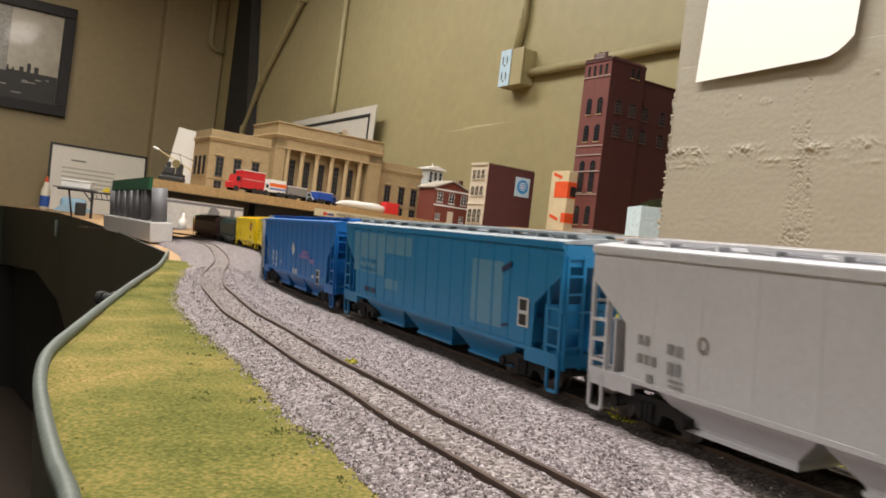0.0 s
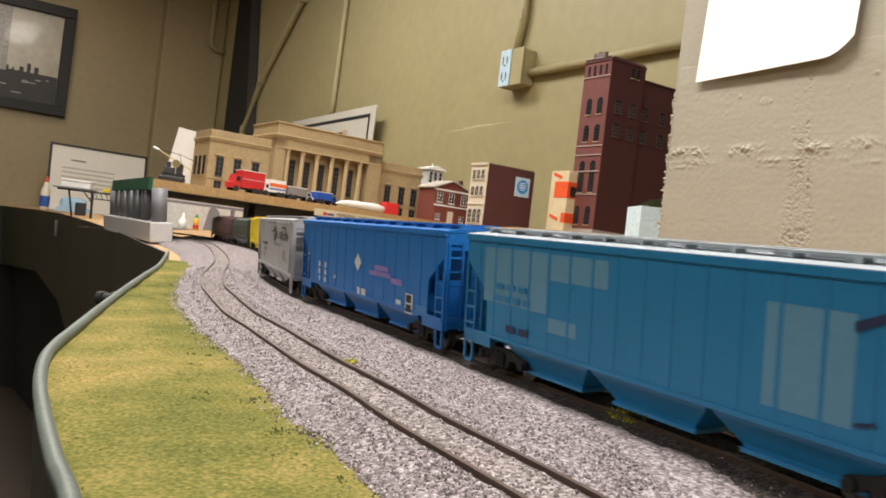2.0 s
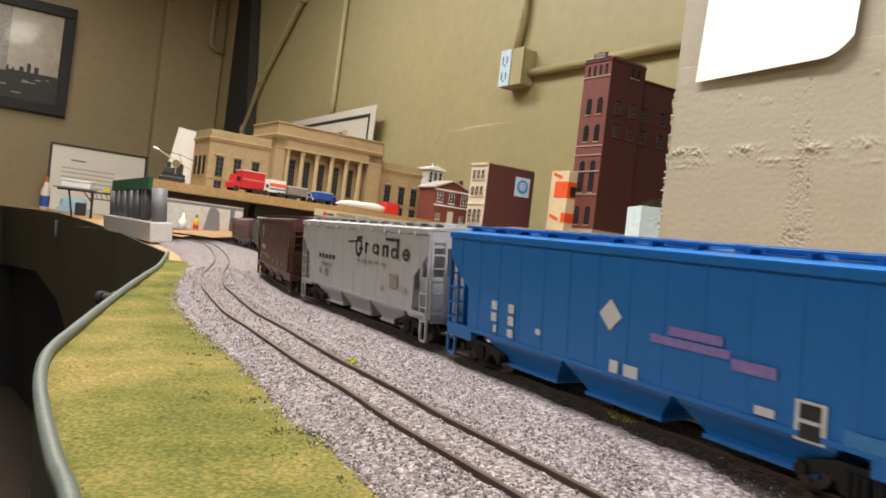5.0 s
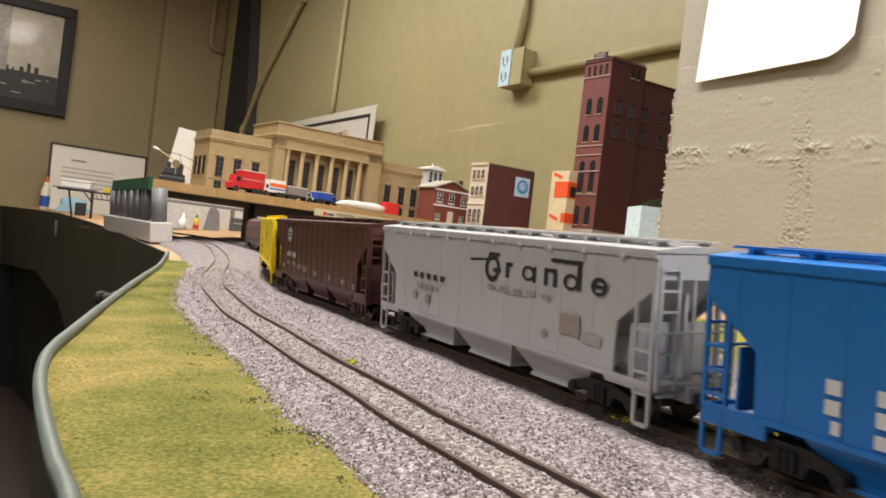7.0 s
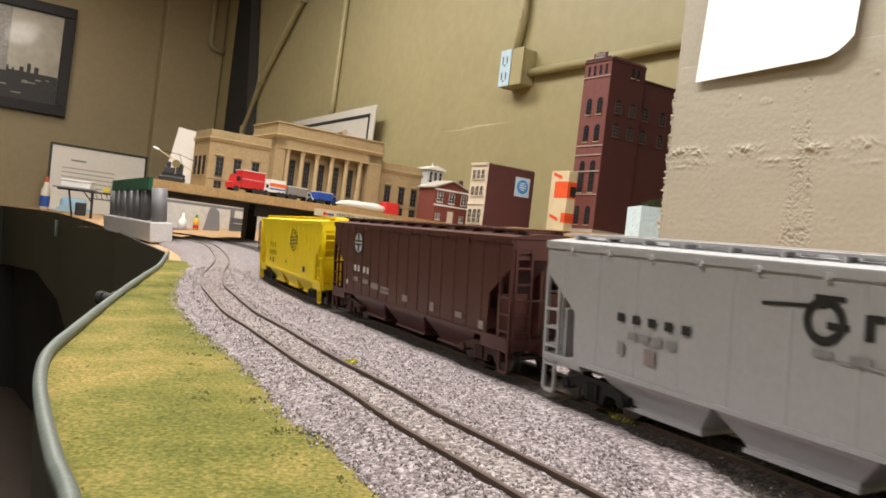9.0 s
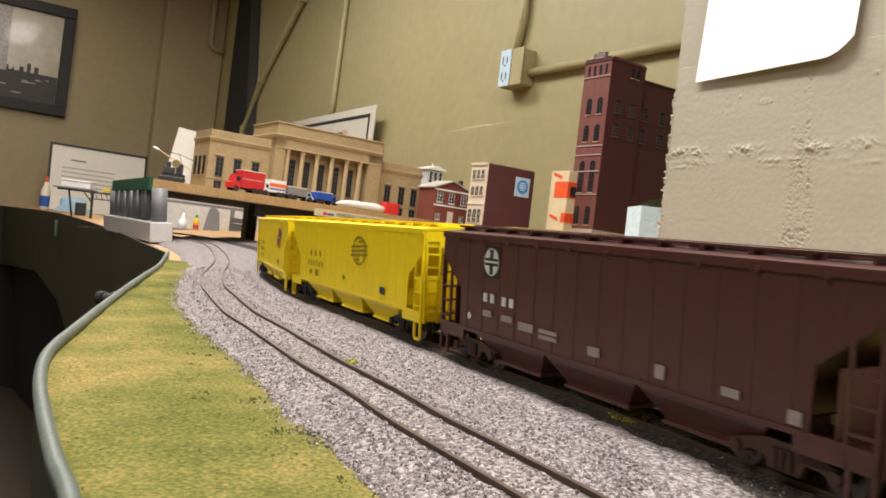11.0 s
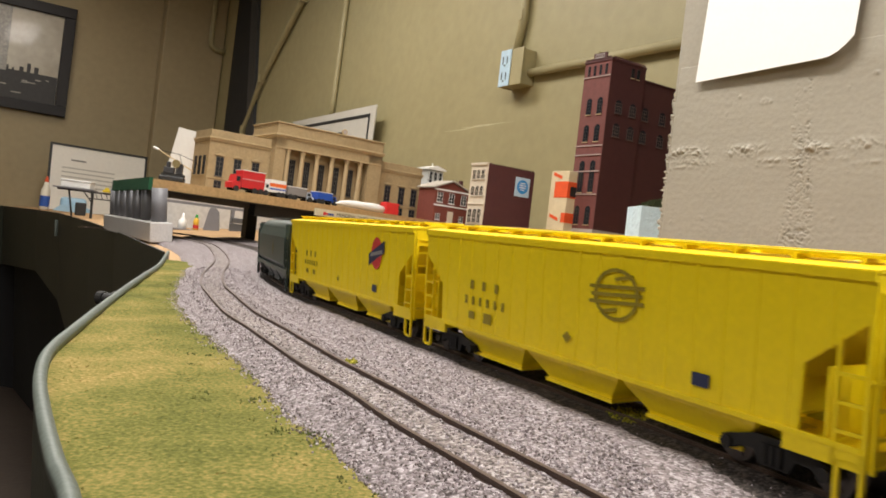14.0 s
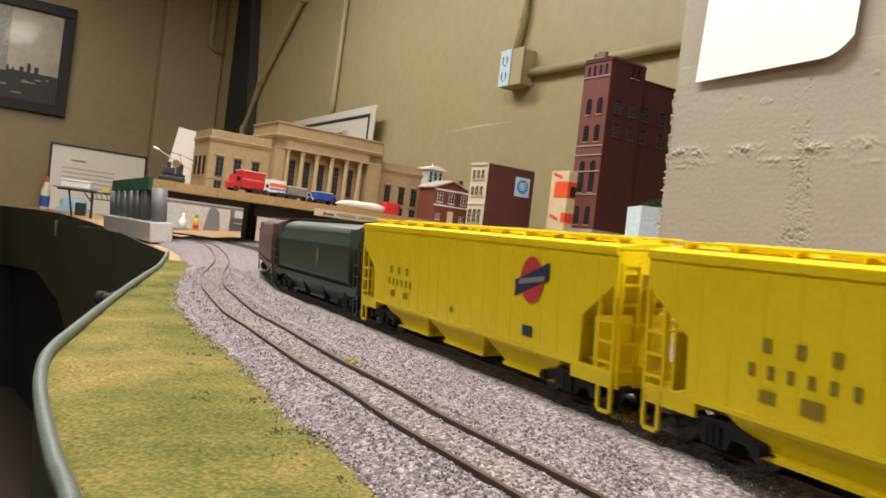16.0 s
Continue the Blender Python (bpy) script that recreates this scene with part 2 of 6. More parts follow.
# ---- the room ----
def room():
    a, p, b = WALL_A, PIER_A, END_B
    PLACE[0] = BEYOND
    w0, w1 = -4.2, -3.6                        # far left, behind
    t = 0.15
    # long wall with a dark doorway near the corner
    corner = 4.36                               # hinge side of the door
    bm = boxes((a, 0.948, FLOOR_Z, a + t, b + t, CEIL_Z))
    solid("wall_east", bm, WALL_PAINT, ROOM, "olive-beige painted long wall with scuffs and scars", "wall", kind="structure")
    door = thing("door_1", ROOM, "tall blue-black door near the corner, its slanted edge shaped by shade", "door", kind="structure")
    leaf = [(corner - 0.002, FLOOR_Z), (3.60, FLOOR_Z), (4.26, CEIL_Z - 0.02), (corner - 0.002, CEIL_Z - 0.02)]
    part("leaf", prism(leaf, "x", a - 0.012, a - 0.001), mat("door_black", (0.009, 0.010, 0.014), 0.65, scale=3, vary=0.3, bump=0.02), door)
    # slanted dark grey strip stands in for the soft shade beside the leaf
    edge = [(3.598, FLOOR_Z), (3.47, FLOOR_Z), (4.16, CEIL_Z - 0.02), (4.258, CEIL_Z - 0.02)]
    part("jamb", prism(edge, "x", a - 0.016, a - 0.001), mat("door_jamb", (0.035, 0.036, 0.040), 0.5, scale=5, vary=0.35), door)
    solid("wall_end", boxes((w0, b, FLOOR_Z, a - 0.001, b + t, CEIL_Z)), END_PAINT, ROOM, "brownish olive painted block end wall", "wall", kind="structure")
    solid("wall_end_pier", boxes((0.955, b - 0.10, FLOOR_Z, a - 0.003, b - 0.002, CEIL_Z), bevel=0.006), END_PAINT, ROOM, "brownish olive painted pier in the corner", "wall", kind="structure")
    PLACE[0] = HERE
    solid("wall_pier", boxes((p, w1, FLOOR_Z, 1.9, 0.948, CEIL_Z), bevel=0.004), PIER_PAINT, ROOM, "thickly painted rough masonry pier with cracks", "wall", kind="structure")
    b = 6.4
    solid("wall_west", boxes((w0 - t, w1 - t, FLOOR_Z, w0, b + t, CEIL_Z)), WALL_PAINT, ROOM, "olive painted side wall", "wall", kind="structure")
    solid("wall_south", boxes((w0, w1 - t, FLOOR_Z, 3.2, w1, CEIL_Z)), WALL_PAINT, ROOM, "olive painted wall behind the layout", "wall", kind="structure")
    solid("floor", boxes((w0 - t, w1 - t, FLOOR_Z - 0.1, 3.2, b + 1.0, FLOOR_Z)), FLOOR_MAT, ROOM, "dark brown worn floor", "floor", kind="structure")
    solid("ceiling", boxes((w0 - t, w1 - t, CEIL_Z, 3.2, b + 1.0, CEIL_Z + 0.1)), CEILING_PAINT, ROOM, "off-white painted ceiling", "ceiling", kind="structure")
    lit = glow("lamp_tube", (1.0, 0.95, 0.86), 6.0)
    tray = mesh("tray", boxes((-0.62, -0.16, 0.0, 0.62, 0.16, 0.05), bevel=0.01), WHITE)
    strip = mesh("diffuser", boxes((-0.6, -0.13, -0.012, 0.6, 0.13, -0.001)), lit)
    for k, (x, y, watts) in enumerate(LAMPS):
        lamp = thing("ceiling_light", ROOM @ pose(x, y, CEIL_Z - 0.08, 0, 0, 90), "white fluorescent ceiling light, switched on", "lamp", "ceiling lights")
        twin("tray", tray, lamp)
        twin("diffuser", strip, lamp)
        data = bpy.data.lights.new("tube_light", "AREA")
        data.shape, data.size, data.size_y, data.energy, data.color = "RECTANGLE", 1.2, 0.28, watts, (1.0, 0.80, 0.62) if y > 5 else (1.0, 0.95, 0.88)
        ob = new("tube_light", data)
        ob.matrix_basis = ROOM @ pose(x, y, CEIL_Z - 0.10, 0, 0, 90)


room()


# ---- the benchwork, in its own plane ----
class Path:
    """A smooth line through points, by its length."""

    def __init__(self, pts, n=24):
        p = [Vector(q) for q in pts]
        out = []
        for i in range(1, len(p) - 2):
            a, b, c, d = p[i - 1:i + 3]
            for k in range(n):
                t = k / n
                out.append(0.5 * (2 * b + (c - a) * t + (2 * a - 5 * b + 4 * c - d) * t * t + (3 * b - a - 3 * c + d) * t ** 3))
        self.p = out
        self.s = [0.0]
        for a, b in zip(out, out[1:]):
            self.s.append(self.s[-1] + (b - a).length)
        self.length = self.s[-1]

    def at(self, s):
        """Place and direction; runs on straight past the ends."""
        if s <= 0:
            d = (self.p[1] - self.p[0]).normalized()
            return self.p[0] + d * s, d
        if s >= self.length:
            d = (self.p[-1] - self.p[-2]).normalized()
            return self.p[-1] + d * (s - self.length), d
        lo, hi = 0, len(self.s) - 1
        while hi - lo > 1:
            m = (lo + hi) // 2
            lo, hi = (m, hi) if self.s[m] <= s else (lo, m)
        f = (s - self.s[lo]) / (self.s[hi] - self.s[lo])
        d = (self.p[min(hi + 1, len(self.p) - 1)] - self.p[max(lo - 1, 0)]).normalized()
        return self.p[lo].lerp(self.p[hi], f), d

    def beside(self, s, off):
        p, d = self.at(s)
        return p + Vector((d.y, -d.x)) * off


NEAR_TRACK = Path([(0.21, -0.2), (0.11, 0.0), (0.06, 0.10), (0.029, 0.163), (-0.0033, 0.2213), (-0.0203, 0.2563), (-0.0453, 0.3023), (-0.083, 0.379), (-0.1093, 0.4313),
                   (-0.140, 0.508), (-0.170, 0.588), (-0.204, 0.705), (-0.2705, 0.969), (-0.402, 1.373), (-0.479, 1.555), (-0.60, 1.78), (-0.80, 2.0), (-1.1, 2.2), (-1.4, 2.35)])
# near face of the passing cars
SIDE = Path([(0.276, -0.2), (0.176, 0), (0.076, 0.2), (0.025, 0.3), (-0.026, 0.4), (-0.075, 0.5), (-0.118, 0.59), (-0.168, 0.73), (-0.1955, 0.85), (-0.221, 0.98), (-0.250, 1.10),
             (-0.2815, 1.22), (-0.320, 1.35), (-0.405, 1.55), (-0.489, 1.73), (-0.593, 1.90), (-0.709, 2.05), (-0.95, 2.3), (-1.2, 2.5)])
HALF_CAR = 0.0175
TRACK_Z = -0.003                                # railhead of the train's track; the near track's is 0


def train_point(s, off=0.0):
    return SIDE.at(s)[0] + Vector((SIDE.at(s)[1].y, -SIDE.at(s)[1].x)) * (HALF_CAR + off)


def sag(y):
    """The scenery falls away from the viewer."""
    t = min(max(0.0, y - 0.40), 1.3)
    return -0.018 * t * t / (t + 0.12)


EDGE = [(-0.02, -0.7), (-0.022, -0.2), (-0.022, 0.05), (-0.045, 0.10), (-0.068, 0.150), (-0.085, 0.178), (-0.1068, 0.216), (-0.1297, 0.259), (-0.149, 0.304), (-0.1665, 0.365), (-0.187, 0.440), (-0.218, 0.552),
        (-0.246, 0.655), (-0.290, 0.815), (-0.3837, 1.1099)]
BAY = [(-0.3837, 1.1099), (-0.823, 2.0), (-1.165, 2.62), (-1.78, 3.68), (-2.17, 4.23), (-2.75, 4.95), (-3.3, 5.05)]
BAY_FOOT = [-0.75, -0.75, -0.62, -0.43, -0.35, -0.388, -0.40]     # lower edge of its fascia


def smooth_edge():
    e = Path([(-0.02, -0.9)] + EDGE + [(-0.43, 1.27)], 10)
    return [tuple(p) for p in e.p]


def ground_height(x, y):
    return -0.0065 + 0.0012 * noise.noise((x * 30, y * 30, 0.3)) + 0.0006 * noise.noise((x * 140, y * 140, 1.7))


def benchwork():
    rim = smooth_edge()
    outline = rim + [tuple(p) for p in BAY[1:]] + [(-2.8, 6.0), (-1.6, 5.0), (0.2, 2.4), (0.6, 1.5), (1.5, 0.0), (1.9, -0.7)]
    solid("table_top", prism(outline, "z", -0.070, -0.055), TABLE_WOOD, TILT, "bare plywood layout table top", "table", kind="structure")
    inner = [tuple(NEAR_TRACK.at(0.06 * k)[0]) for k in range(28)]
    sheet = rim + [tuple(p) for p in BAY[1:]] + [(-2.8, 6.0), (-1.7, 3.9)] + inner[::-1]
    wood = prism(sheet, "z", -0.030, -0.0105)
    for k in range(28):
        bmesh.ops.bisect_plane(wood, geom=wood.verts[:] + wood.edges[:] + wood.faces[:], plane_co=(0, 0.40 + 0.05 * k, 0), plane_no=(0, 1, 0))
    for v in wood.verts:
        v.co.z += sag(v.co.y)
    solid("wood_ground", wood, TABLE_WOOD, TILT, "bare plywood ground around the scenery", "ground", kind="structure")
    # turf strip between the rim and the ballast, and beyond the far track
    bm = bmesh.new()
    rows = []
    for i in range(0, 133):
        s = -0.10 + i * 0.0085
        c, d = NEAR_TRACK.at(s)
        row = []
        for k in range(34):
            f = k / 33
            # from the rim to under the near track
            side = Vector((-d.y, d.x))
            w = turf_width(c, side)
            p = c + side * (w * (1 - f) + 0.004 * f)
            row.append(bm.verts.new((p.x, p.y, ground_height(p.x, p.y) + sag(p.y) + 0.0025 * (1 - f) ** 0.5)))
        rows.append(row)
    for a, b in zip(rows, rows[1:]):
        for k in range(33):
            bm.faces.new((a[k], b[k], b[k + 1], a[k + 1]))
    solid("turf", bm, GRASS, TILT, "patchy green and straw ground foam along the rim", "grass", kind="stuff", smooth=True)
    bm = bmesh.new()
    rows = []
    for i in range(0, 120):
        s = -0.1 + i * 0.014
        c, d = SIDE.at(s)
        side = Vector((d.y, -d.x))
        row = []
        for k in range(12):
            p = c + side * (0.040 + k * 0.024)
            row.append(bm.verts.new((p.x, p.y, ground_height(p.x, p.y) - 0.0045 + sag(p.y))))
        rows.append(row)
    for a, b in zip(rows, rows[1:]):
        for k in range(11):
            bm.faces.new((a[k], a[k + 1], b[k + 1], b[k]))
    solid("turf", bm, GRASS_DRY, TILT, "straw and green ground foam behind the far track", "grass", kind="stuff", smooth=True)
    # fascia: dark board with a pale rounded top edge
    fascia("fascia", rim, 0.0027)
    fascia("fascia", BAY, 0.003, rimmed=False)
    skirt = [(p[0] + 0.05, p[1]) for p in rim[::6]] + [(x + 0.06, y + 0.02) for x, y in BAY[1:]]
    cloth = thing("table_skirt", TILT, "black cloth skirt hanging in lengths under the layout", "curtain")
    for first in range(0, len(skirt) - 1, 5):
        bm = bmesh.new()
        run = list(enumerate(skirt))[first:first + 6]
        lo = [bm.verts.new((x + 0.02 * math.sin(9 * i), y, FLOOR_Z - 0.2)) for i, (x, y) in run]
        hi = [bm.verts.new((x, y, -0.10)) for i, (x, y) in run]
        for k in range(len(run) - 1):
            bm.faces.new((lo[k], lo[k + 1], hi[k + 1], hi[k]))
        length = part("cloth_length", bm, BLACK_CLOTH, cloth)
        length.modifiers.new("thickness", "SOLIDIFY").thickness = 0.004


def turf_width(c, side):
    """How far it is from c to the rim along side."""
    best = 0.35
    rim = RIM_LINE
    for a, b in zip(rim, rim[1:]):
        a, b = Vector(a), Vector(b)
        e = b - a
        den = side.x * e.y - side.y * e.x
        if abs(den) < 1e-9:
            continue
        q = a - c
        t = (q.x * e.y - q.y * e.x) / den
        u = (q.x * side.y - q.y * side.x) / den
        if 0 <= u <= 1 and 0 < t < best:
            best = t
    return best


RIM_LINE = smooth_edge()


def fascia(name, line, thick, rimmed=True):
    fa = thing(name, TILT, "dark green painted hardboard fascia" + (" with a worn pale top edge" if rimmed else ""), "fascia", "layout fascia", kind="structure")
    pts = [Vector(p) for p in line]
    bm, bm2 = bmesh.new(), bmesh.new()
    prof = [(0, -0.105), (-thick, -0.105), (-thick, -0.002), (0, -0.002)]
    if not rimmed:
        prof = [(-0.006, -0.75), (-0.006 - thick, -0.75), (-0.006 - thick, -0.002), (-0.006, -0.002)]
    cap = [(0.001, -0.0035), (-thick - 0.0004, -0.0035), (-thick - 0.0004, -0.001), (-thick * 0.75, 0.0002), (-thick * 0.25, 0.0002), (0.001, -0.001)]
    for b, pr in ((bm, prof), (bm2, cap)):
        rings = []
        for i, p in enumerate(pts):
            d = (pts[min(i + 1, len(pts) - 1)] - pts[max(i - 1, 0)]).normalized()
            n = Vector((d.y, -d.x))
            rings.append([b.verts.new((p.x + n.x * o, p.y + n.y * o, BAY_FOOT[i] if z < -0.7 else z + sag(p.y))) for o, z in pr])
        m = len(pr)
        for r0, r1 in zip(rings, rings[1:]):
            for k in range(m):
                b.faces.new((r0[k], r0[(k + 1) % m], r1[(k + 1) % m], r1[k]))
        b.faces.new(rings[0])
        b.faces.new(rings[-1][::-1])
        bmesh.ops.recalc_face_normals(b, faces=b.faces[:])
    part("board", bm, FASCIA, fa)
    if rimmed:
        part("top_edge", bm2, RIM, fa, "pale grey-green worn edge", smooth=True)
    else:
        bm2.free()
        q = pts[3]
        part("seam_strip", boxes((q.x - 0.016, q.y - 0.030, -0.13, q.x - 0.006, q.y - 0.020, -0.055)), RIM, fa, "pale metal strip at the joint")


def bed_height(p, g):
    """Top of the ballast: banked up to the ties of both tracks."""
    near = min((p - q).length_squared for q in NEAR_SAMPLES) ** 0.5
    far = min((p - q).length_squared for q in FAR_SAMPLES) ** 0.5
    z = -0.0042 - 0.0022 * max(0, min(1, (g - 0.45) / 0.15))
    for d, top in ((near, -0.0016), (far, -0.0048)):
        f = max(0.0, min(1.0, (0.024 - d) / 0.009))
        z += (top - z) * f * f * (3 - 2 * f)
    z -= 0.006 * max(0, min(1, (g - 0.88) / 0.09))
    return z + sag(p.y)


LEFT_EDGE = Path([(0.04, 0.05), (0.01, 0.12), (-0.016, 0.169), (-0.041, 0.213), (-0.065, 0.264), (-0.103, 0.345), (-0.1362, 0.4059), (-0.1784, 0.5033), (-0.2363, 0.6856), (-0.29, 0.87), (-0.3623, 1.0935), (-0.445, 1.3), (-0.545, 1.52), (-0.66, 1.75), (-0.93, 2.1)], 10)


def ballast():
    """The stone bed under both tracks."""
    bm = bmesh.new()
    rows = []
    right = Path([(0.30, -0.25), (0.225, 0.0), (0.165, 0.12), (0.140, 0.20), (0.175, 0.30), (0.16, 0.46), (0.10, 0.62), (0.04, 0.76), (-0.01, 0.88), (-0.06, 1.0), (-0.16, 1.15), (-0.20, 1.3), (-0.29, 1.6), (-0.4, 1.9), (-0.55, 2.15), (-0.8, 2.5)], 10)
    n = 240
    for i in range(n):
        f = i / (n - 1)
        a, _ = LEFT_EDGE.at(-0.15 + f * (LEFT_EDGE.length + 0.15))
        b, _ = right.at(f * right.length)
        row = []
        for k in range(40):
            g = k / 39
            p = a.lerp(b, g)
            jag = 0.003 * noise.noise((p.x * 90, p.y * 90, 5)) if k in (0, 39) else 0
            z = bed_height(p, g) + 0.0004 * noise.noise((p.x * 200, p.y * 200, 2)) + 0.0003 * noise.noise((p.x * 50, p.y * 50, 4))
            if k in (0, 39):
                z -= 0.006
            elif k in (1, 38):
                z -= 0.0015
            row.append(bm.verts.new((p.x + jag, p.y, z)))
        rows.append(row)
    for a, b in zip(rows, rows[1:]):
        for k in range(39):
            bm.faces.new((a[k], a[k + 1], b[k + 1], b[k]))
    solid("ballast_bed", bm, BALLAST, TILT, "pinkish grey crushed stone ballast bed", "ballast", kind="stuff", smooth=True)
    # far bed: dirty ballast, its colour also darkened for the train's shadow
    beds = (("stained_bed", lambda q, o: train_point(q, o), 0.056, 0.7, DIRT_SHADE_FILL, "dirty brown ballast under the far track, coloured darker for the train's shadow"),
            ("stained_bed", lambda q, o: NEAR_TRACK.beside(q, o), 0.0138, 0.3, NEAR_FILL, "brownish stained ballast between the near rails"))
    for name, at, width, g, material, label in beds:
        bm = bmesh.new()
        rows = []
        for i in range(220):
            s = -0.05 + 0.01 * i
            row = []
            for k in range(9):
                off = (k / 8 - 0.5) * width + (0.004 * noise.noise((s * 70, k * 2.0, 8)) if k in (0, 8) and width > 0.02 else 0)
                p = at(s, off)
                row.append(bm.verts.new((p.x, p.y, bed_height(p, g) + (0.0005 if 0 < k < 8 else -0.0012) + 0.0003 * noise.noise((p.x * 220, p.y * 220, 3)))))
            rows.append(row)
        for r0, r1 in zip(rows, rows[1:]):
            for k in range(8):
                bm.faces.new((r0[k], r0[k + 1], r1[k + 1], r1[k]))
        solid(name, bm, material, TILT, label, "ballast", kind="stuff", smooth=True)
    # loose stones where they can be told apart
    rnd = random.Random(5)
    verts, faces = [], []
    proto = [(1, 0, 0), (-0.9, 0.1, 0), (0.1, 0.9, 0.1), (0, -1, -0.1), (0.1, 0.1, 0.75), (-0.1, 0, -0.7)]
    tri = [(0, 2, 4), (2, 1, 4), (1, 3, 4), (3, 0, 4), (2, 0, 5), (1, 2, 5), (3, 1, 5), (0, 3, 5)]
    count = 0
    while count < 44000:
        f = rnd.random() ** 1.5
        sl = -0.05 + f * 0.78
        a, _ = LEFT_EDGE.at(sl)
        b, _ = right.at(0.16 + sl * 1.08)
        g = rnd.random()
        p = a.lerp(b, g)
        strewn = g < 0.06 and rnd.random() < 0.55
        if strewn:
            p = a + (b - a).normalized() * (0.0108 - abs(rnd.gauss(0, 0.0028)))
        near = min((p - q).length_squared for q in NEAR_SAMPLES) ** 0.5
        far = min((p - q).length_squared for q in FAR_SAMPLES) ** 0.5
        if abs(near - 0.00825) < 0.0013 or abs(far - 0.00825) < 0.0013:
            continue
        if far < 0.025 and rnd.random() < 0.93:
            continue
        if near < 0.0075 and rnd.random() < 0.25:
            continue
        z = bed_height(p, g) - (0.0002 if g > 0.04 else 0.0018)
        if near < 0.0075:
            z += 0.0004
        if strewn:
            z = ground_height(p.x, p.y) + sag(p.y) + 0.0012
        r = rnd.uniform(0.0003, 0.0007)
        rot = Euler((rnd.random() * 6, rnd.random() * 6, rnd.random() * 6)).to_matrix()
        base = len(verts)
        for v in proto:
            w = rot @ Vector((v[0] * r * rnd.uniform(0.7, 1.2), v[1] * r * rnd.uniform(0.7, 1.2), v[2] * r))
            verts.append((p.x + w.x, p.y + w.y, z + 0.0004 + w.z))
        faces += [tuple(base + i for i in t) for t in tri]
        count += 1
    me = bpy.data.meshes.new("ballast_stones")
    me.from_pydata(verts, [], faces)
    me.materials.append(STONE)
    ob = new("ballast_stones", me)
    ob.matrix_basis = TILT
    tagged(ob, "loose crushed stones, pale pink to grey", "ballast", kind="stuff")


NEAR_SAMPLES = [NEAR_TRACK.at(0.01 * i)[0] for i in range(190)]
FAR_SAMPLES = [train_point(0.01 * i) for i in range(190)]


def crumbs():
    """Turf crumbs that stand up from the ground foam."""
    rnd = random.Random(9)
    verts, faces = [], []
    for _ in range(15000):
        s = rnd.random() ** 1.4 * 0.85
        c, d = NEAR_TRACK.at(s)
        side = Vector((-d.y, d.x))
        w = turf_width(c, side)
        f = rnd.random()
        off = w * (1 - f) + 0.012 * f
        if off > w - 0.002:
            continue
        p = c + side * off
        z = ground_height(p.x, p.y) + sag(p.y) + 0.0025 * max(0, 1 - (w - off) / max(w, 1e-3)) ** 0.5
        r = rnd.uniform(0.0003, 0.0008)
        base = len(verts)
        a = rnd.random() * 6
        lean = Vector((rnd.uniform(-1, 1), rnd.uniform(-1, 1))) * r
        for k in range(3):
            verts.append((p.x + r * math.cos(a + 2.1 * k), p.y + r * math.sin(a + 2.1 * k), z - 0.0003))
        verts.append((p.x + lean.x, p.y + lean.y, z + r * rnd.uniform(0.0, 0.3)))
        faces += [(base, base + 1, base + 3), (base + 1, base + 2, base + 3), (base + 2, base, base + 3)]
    for _ in range(1800):                      # foam that has strayed onto the edge of the stones
        a, d = LEFT_EDGE.at(rnd.random() ** 1.3 * 0.8 - 0.02)
        t = rnd.gauss(0.0085, 0.0022)
        p = a + Vector((d.y, -d.x)) * t
        z = (bed_height(p, 0.0) - 0.0009 if t > 0.0080 else ground_height(p.x, p.y) + sag(p.y) + 0.0010)
        r = rnd.uniform(0.0004, 0.0010)
        base, w = len(verts), rnd.random() * 6
        for k in range(3):
            verts.append((p.x + r * math.cos(w + 2.1 * k), p.y + r * math.sin(w + 2.1 * k), z - 0.0003))
        verts.append((p.x, p.y, z + r * rnd.uniform(0.2, 0.6)))
        faces += [(base, base + 1, base + 3), (base + 1, base + 2, base + 3), (base + 2, base, base + 3)]
    me = bpy.data.meshes.new("turf_crumbs")
    me.from_pydata(verts, [], faces)
    me.materials.append(GRASS)
    ob = new("turf_crumbs", me)
    ob.matrix_basis = TILT
    tagged(ob, "crumbs of green and straw ground foam", "grass", kind="stuff")


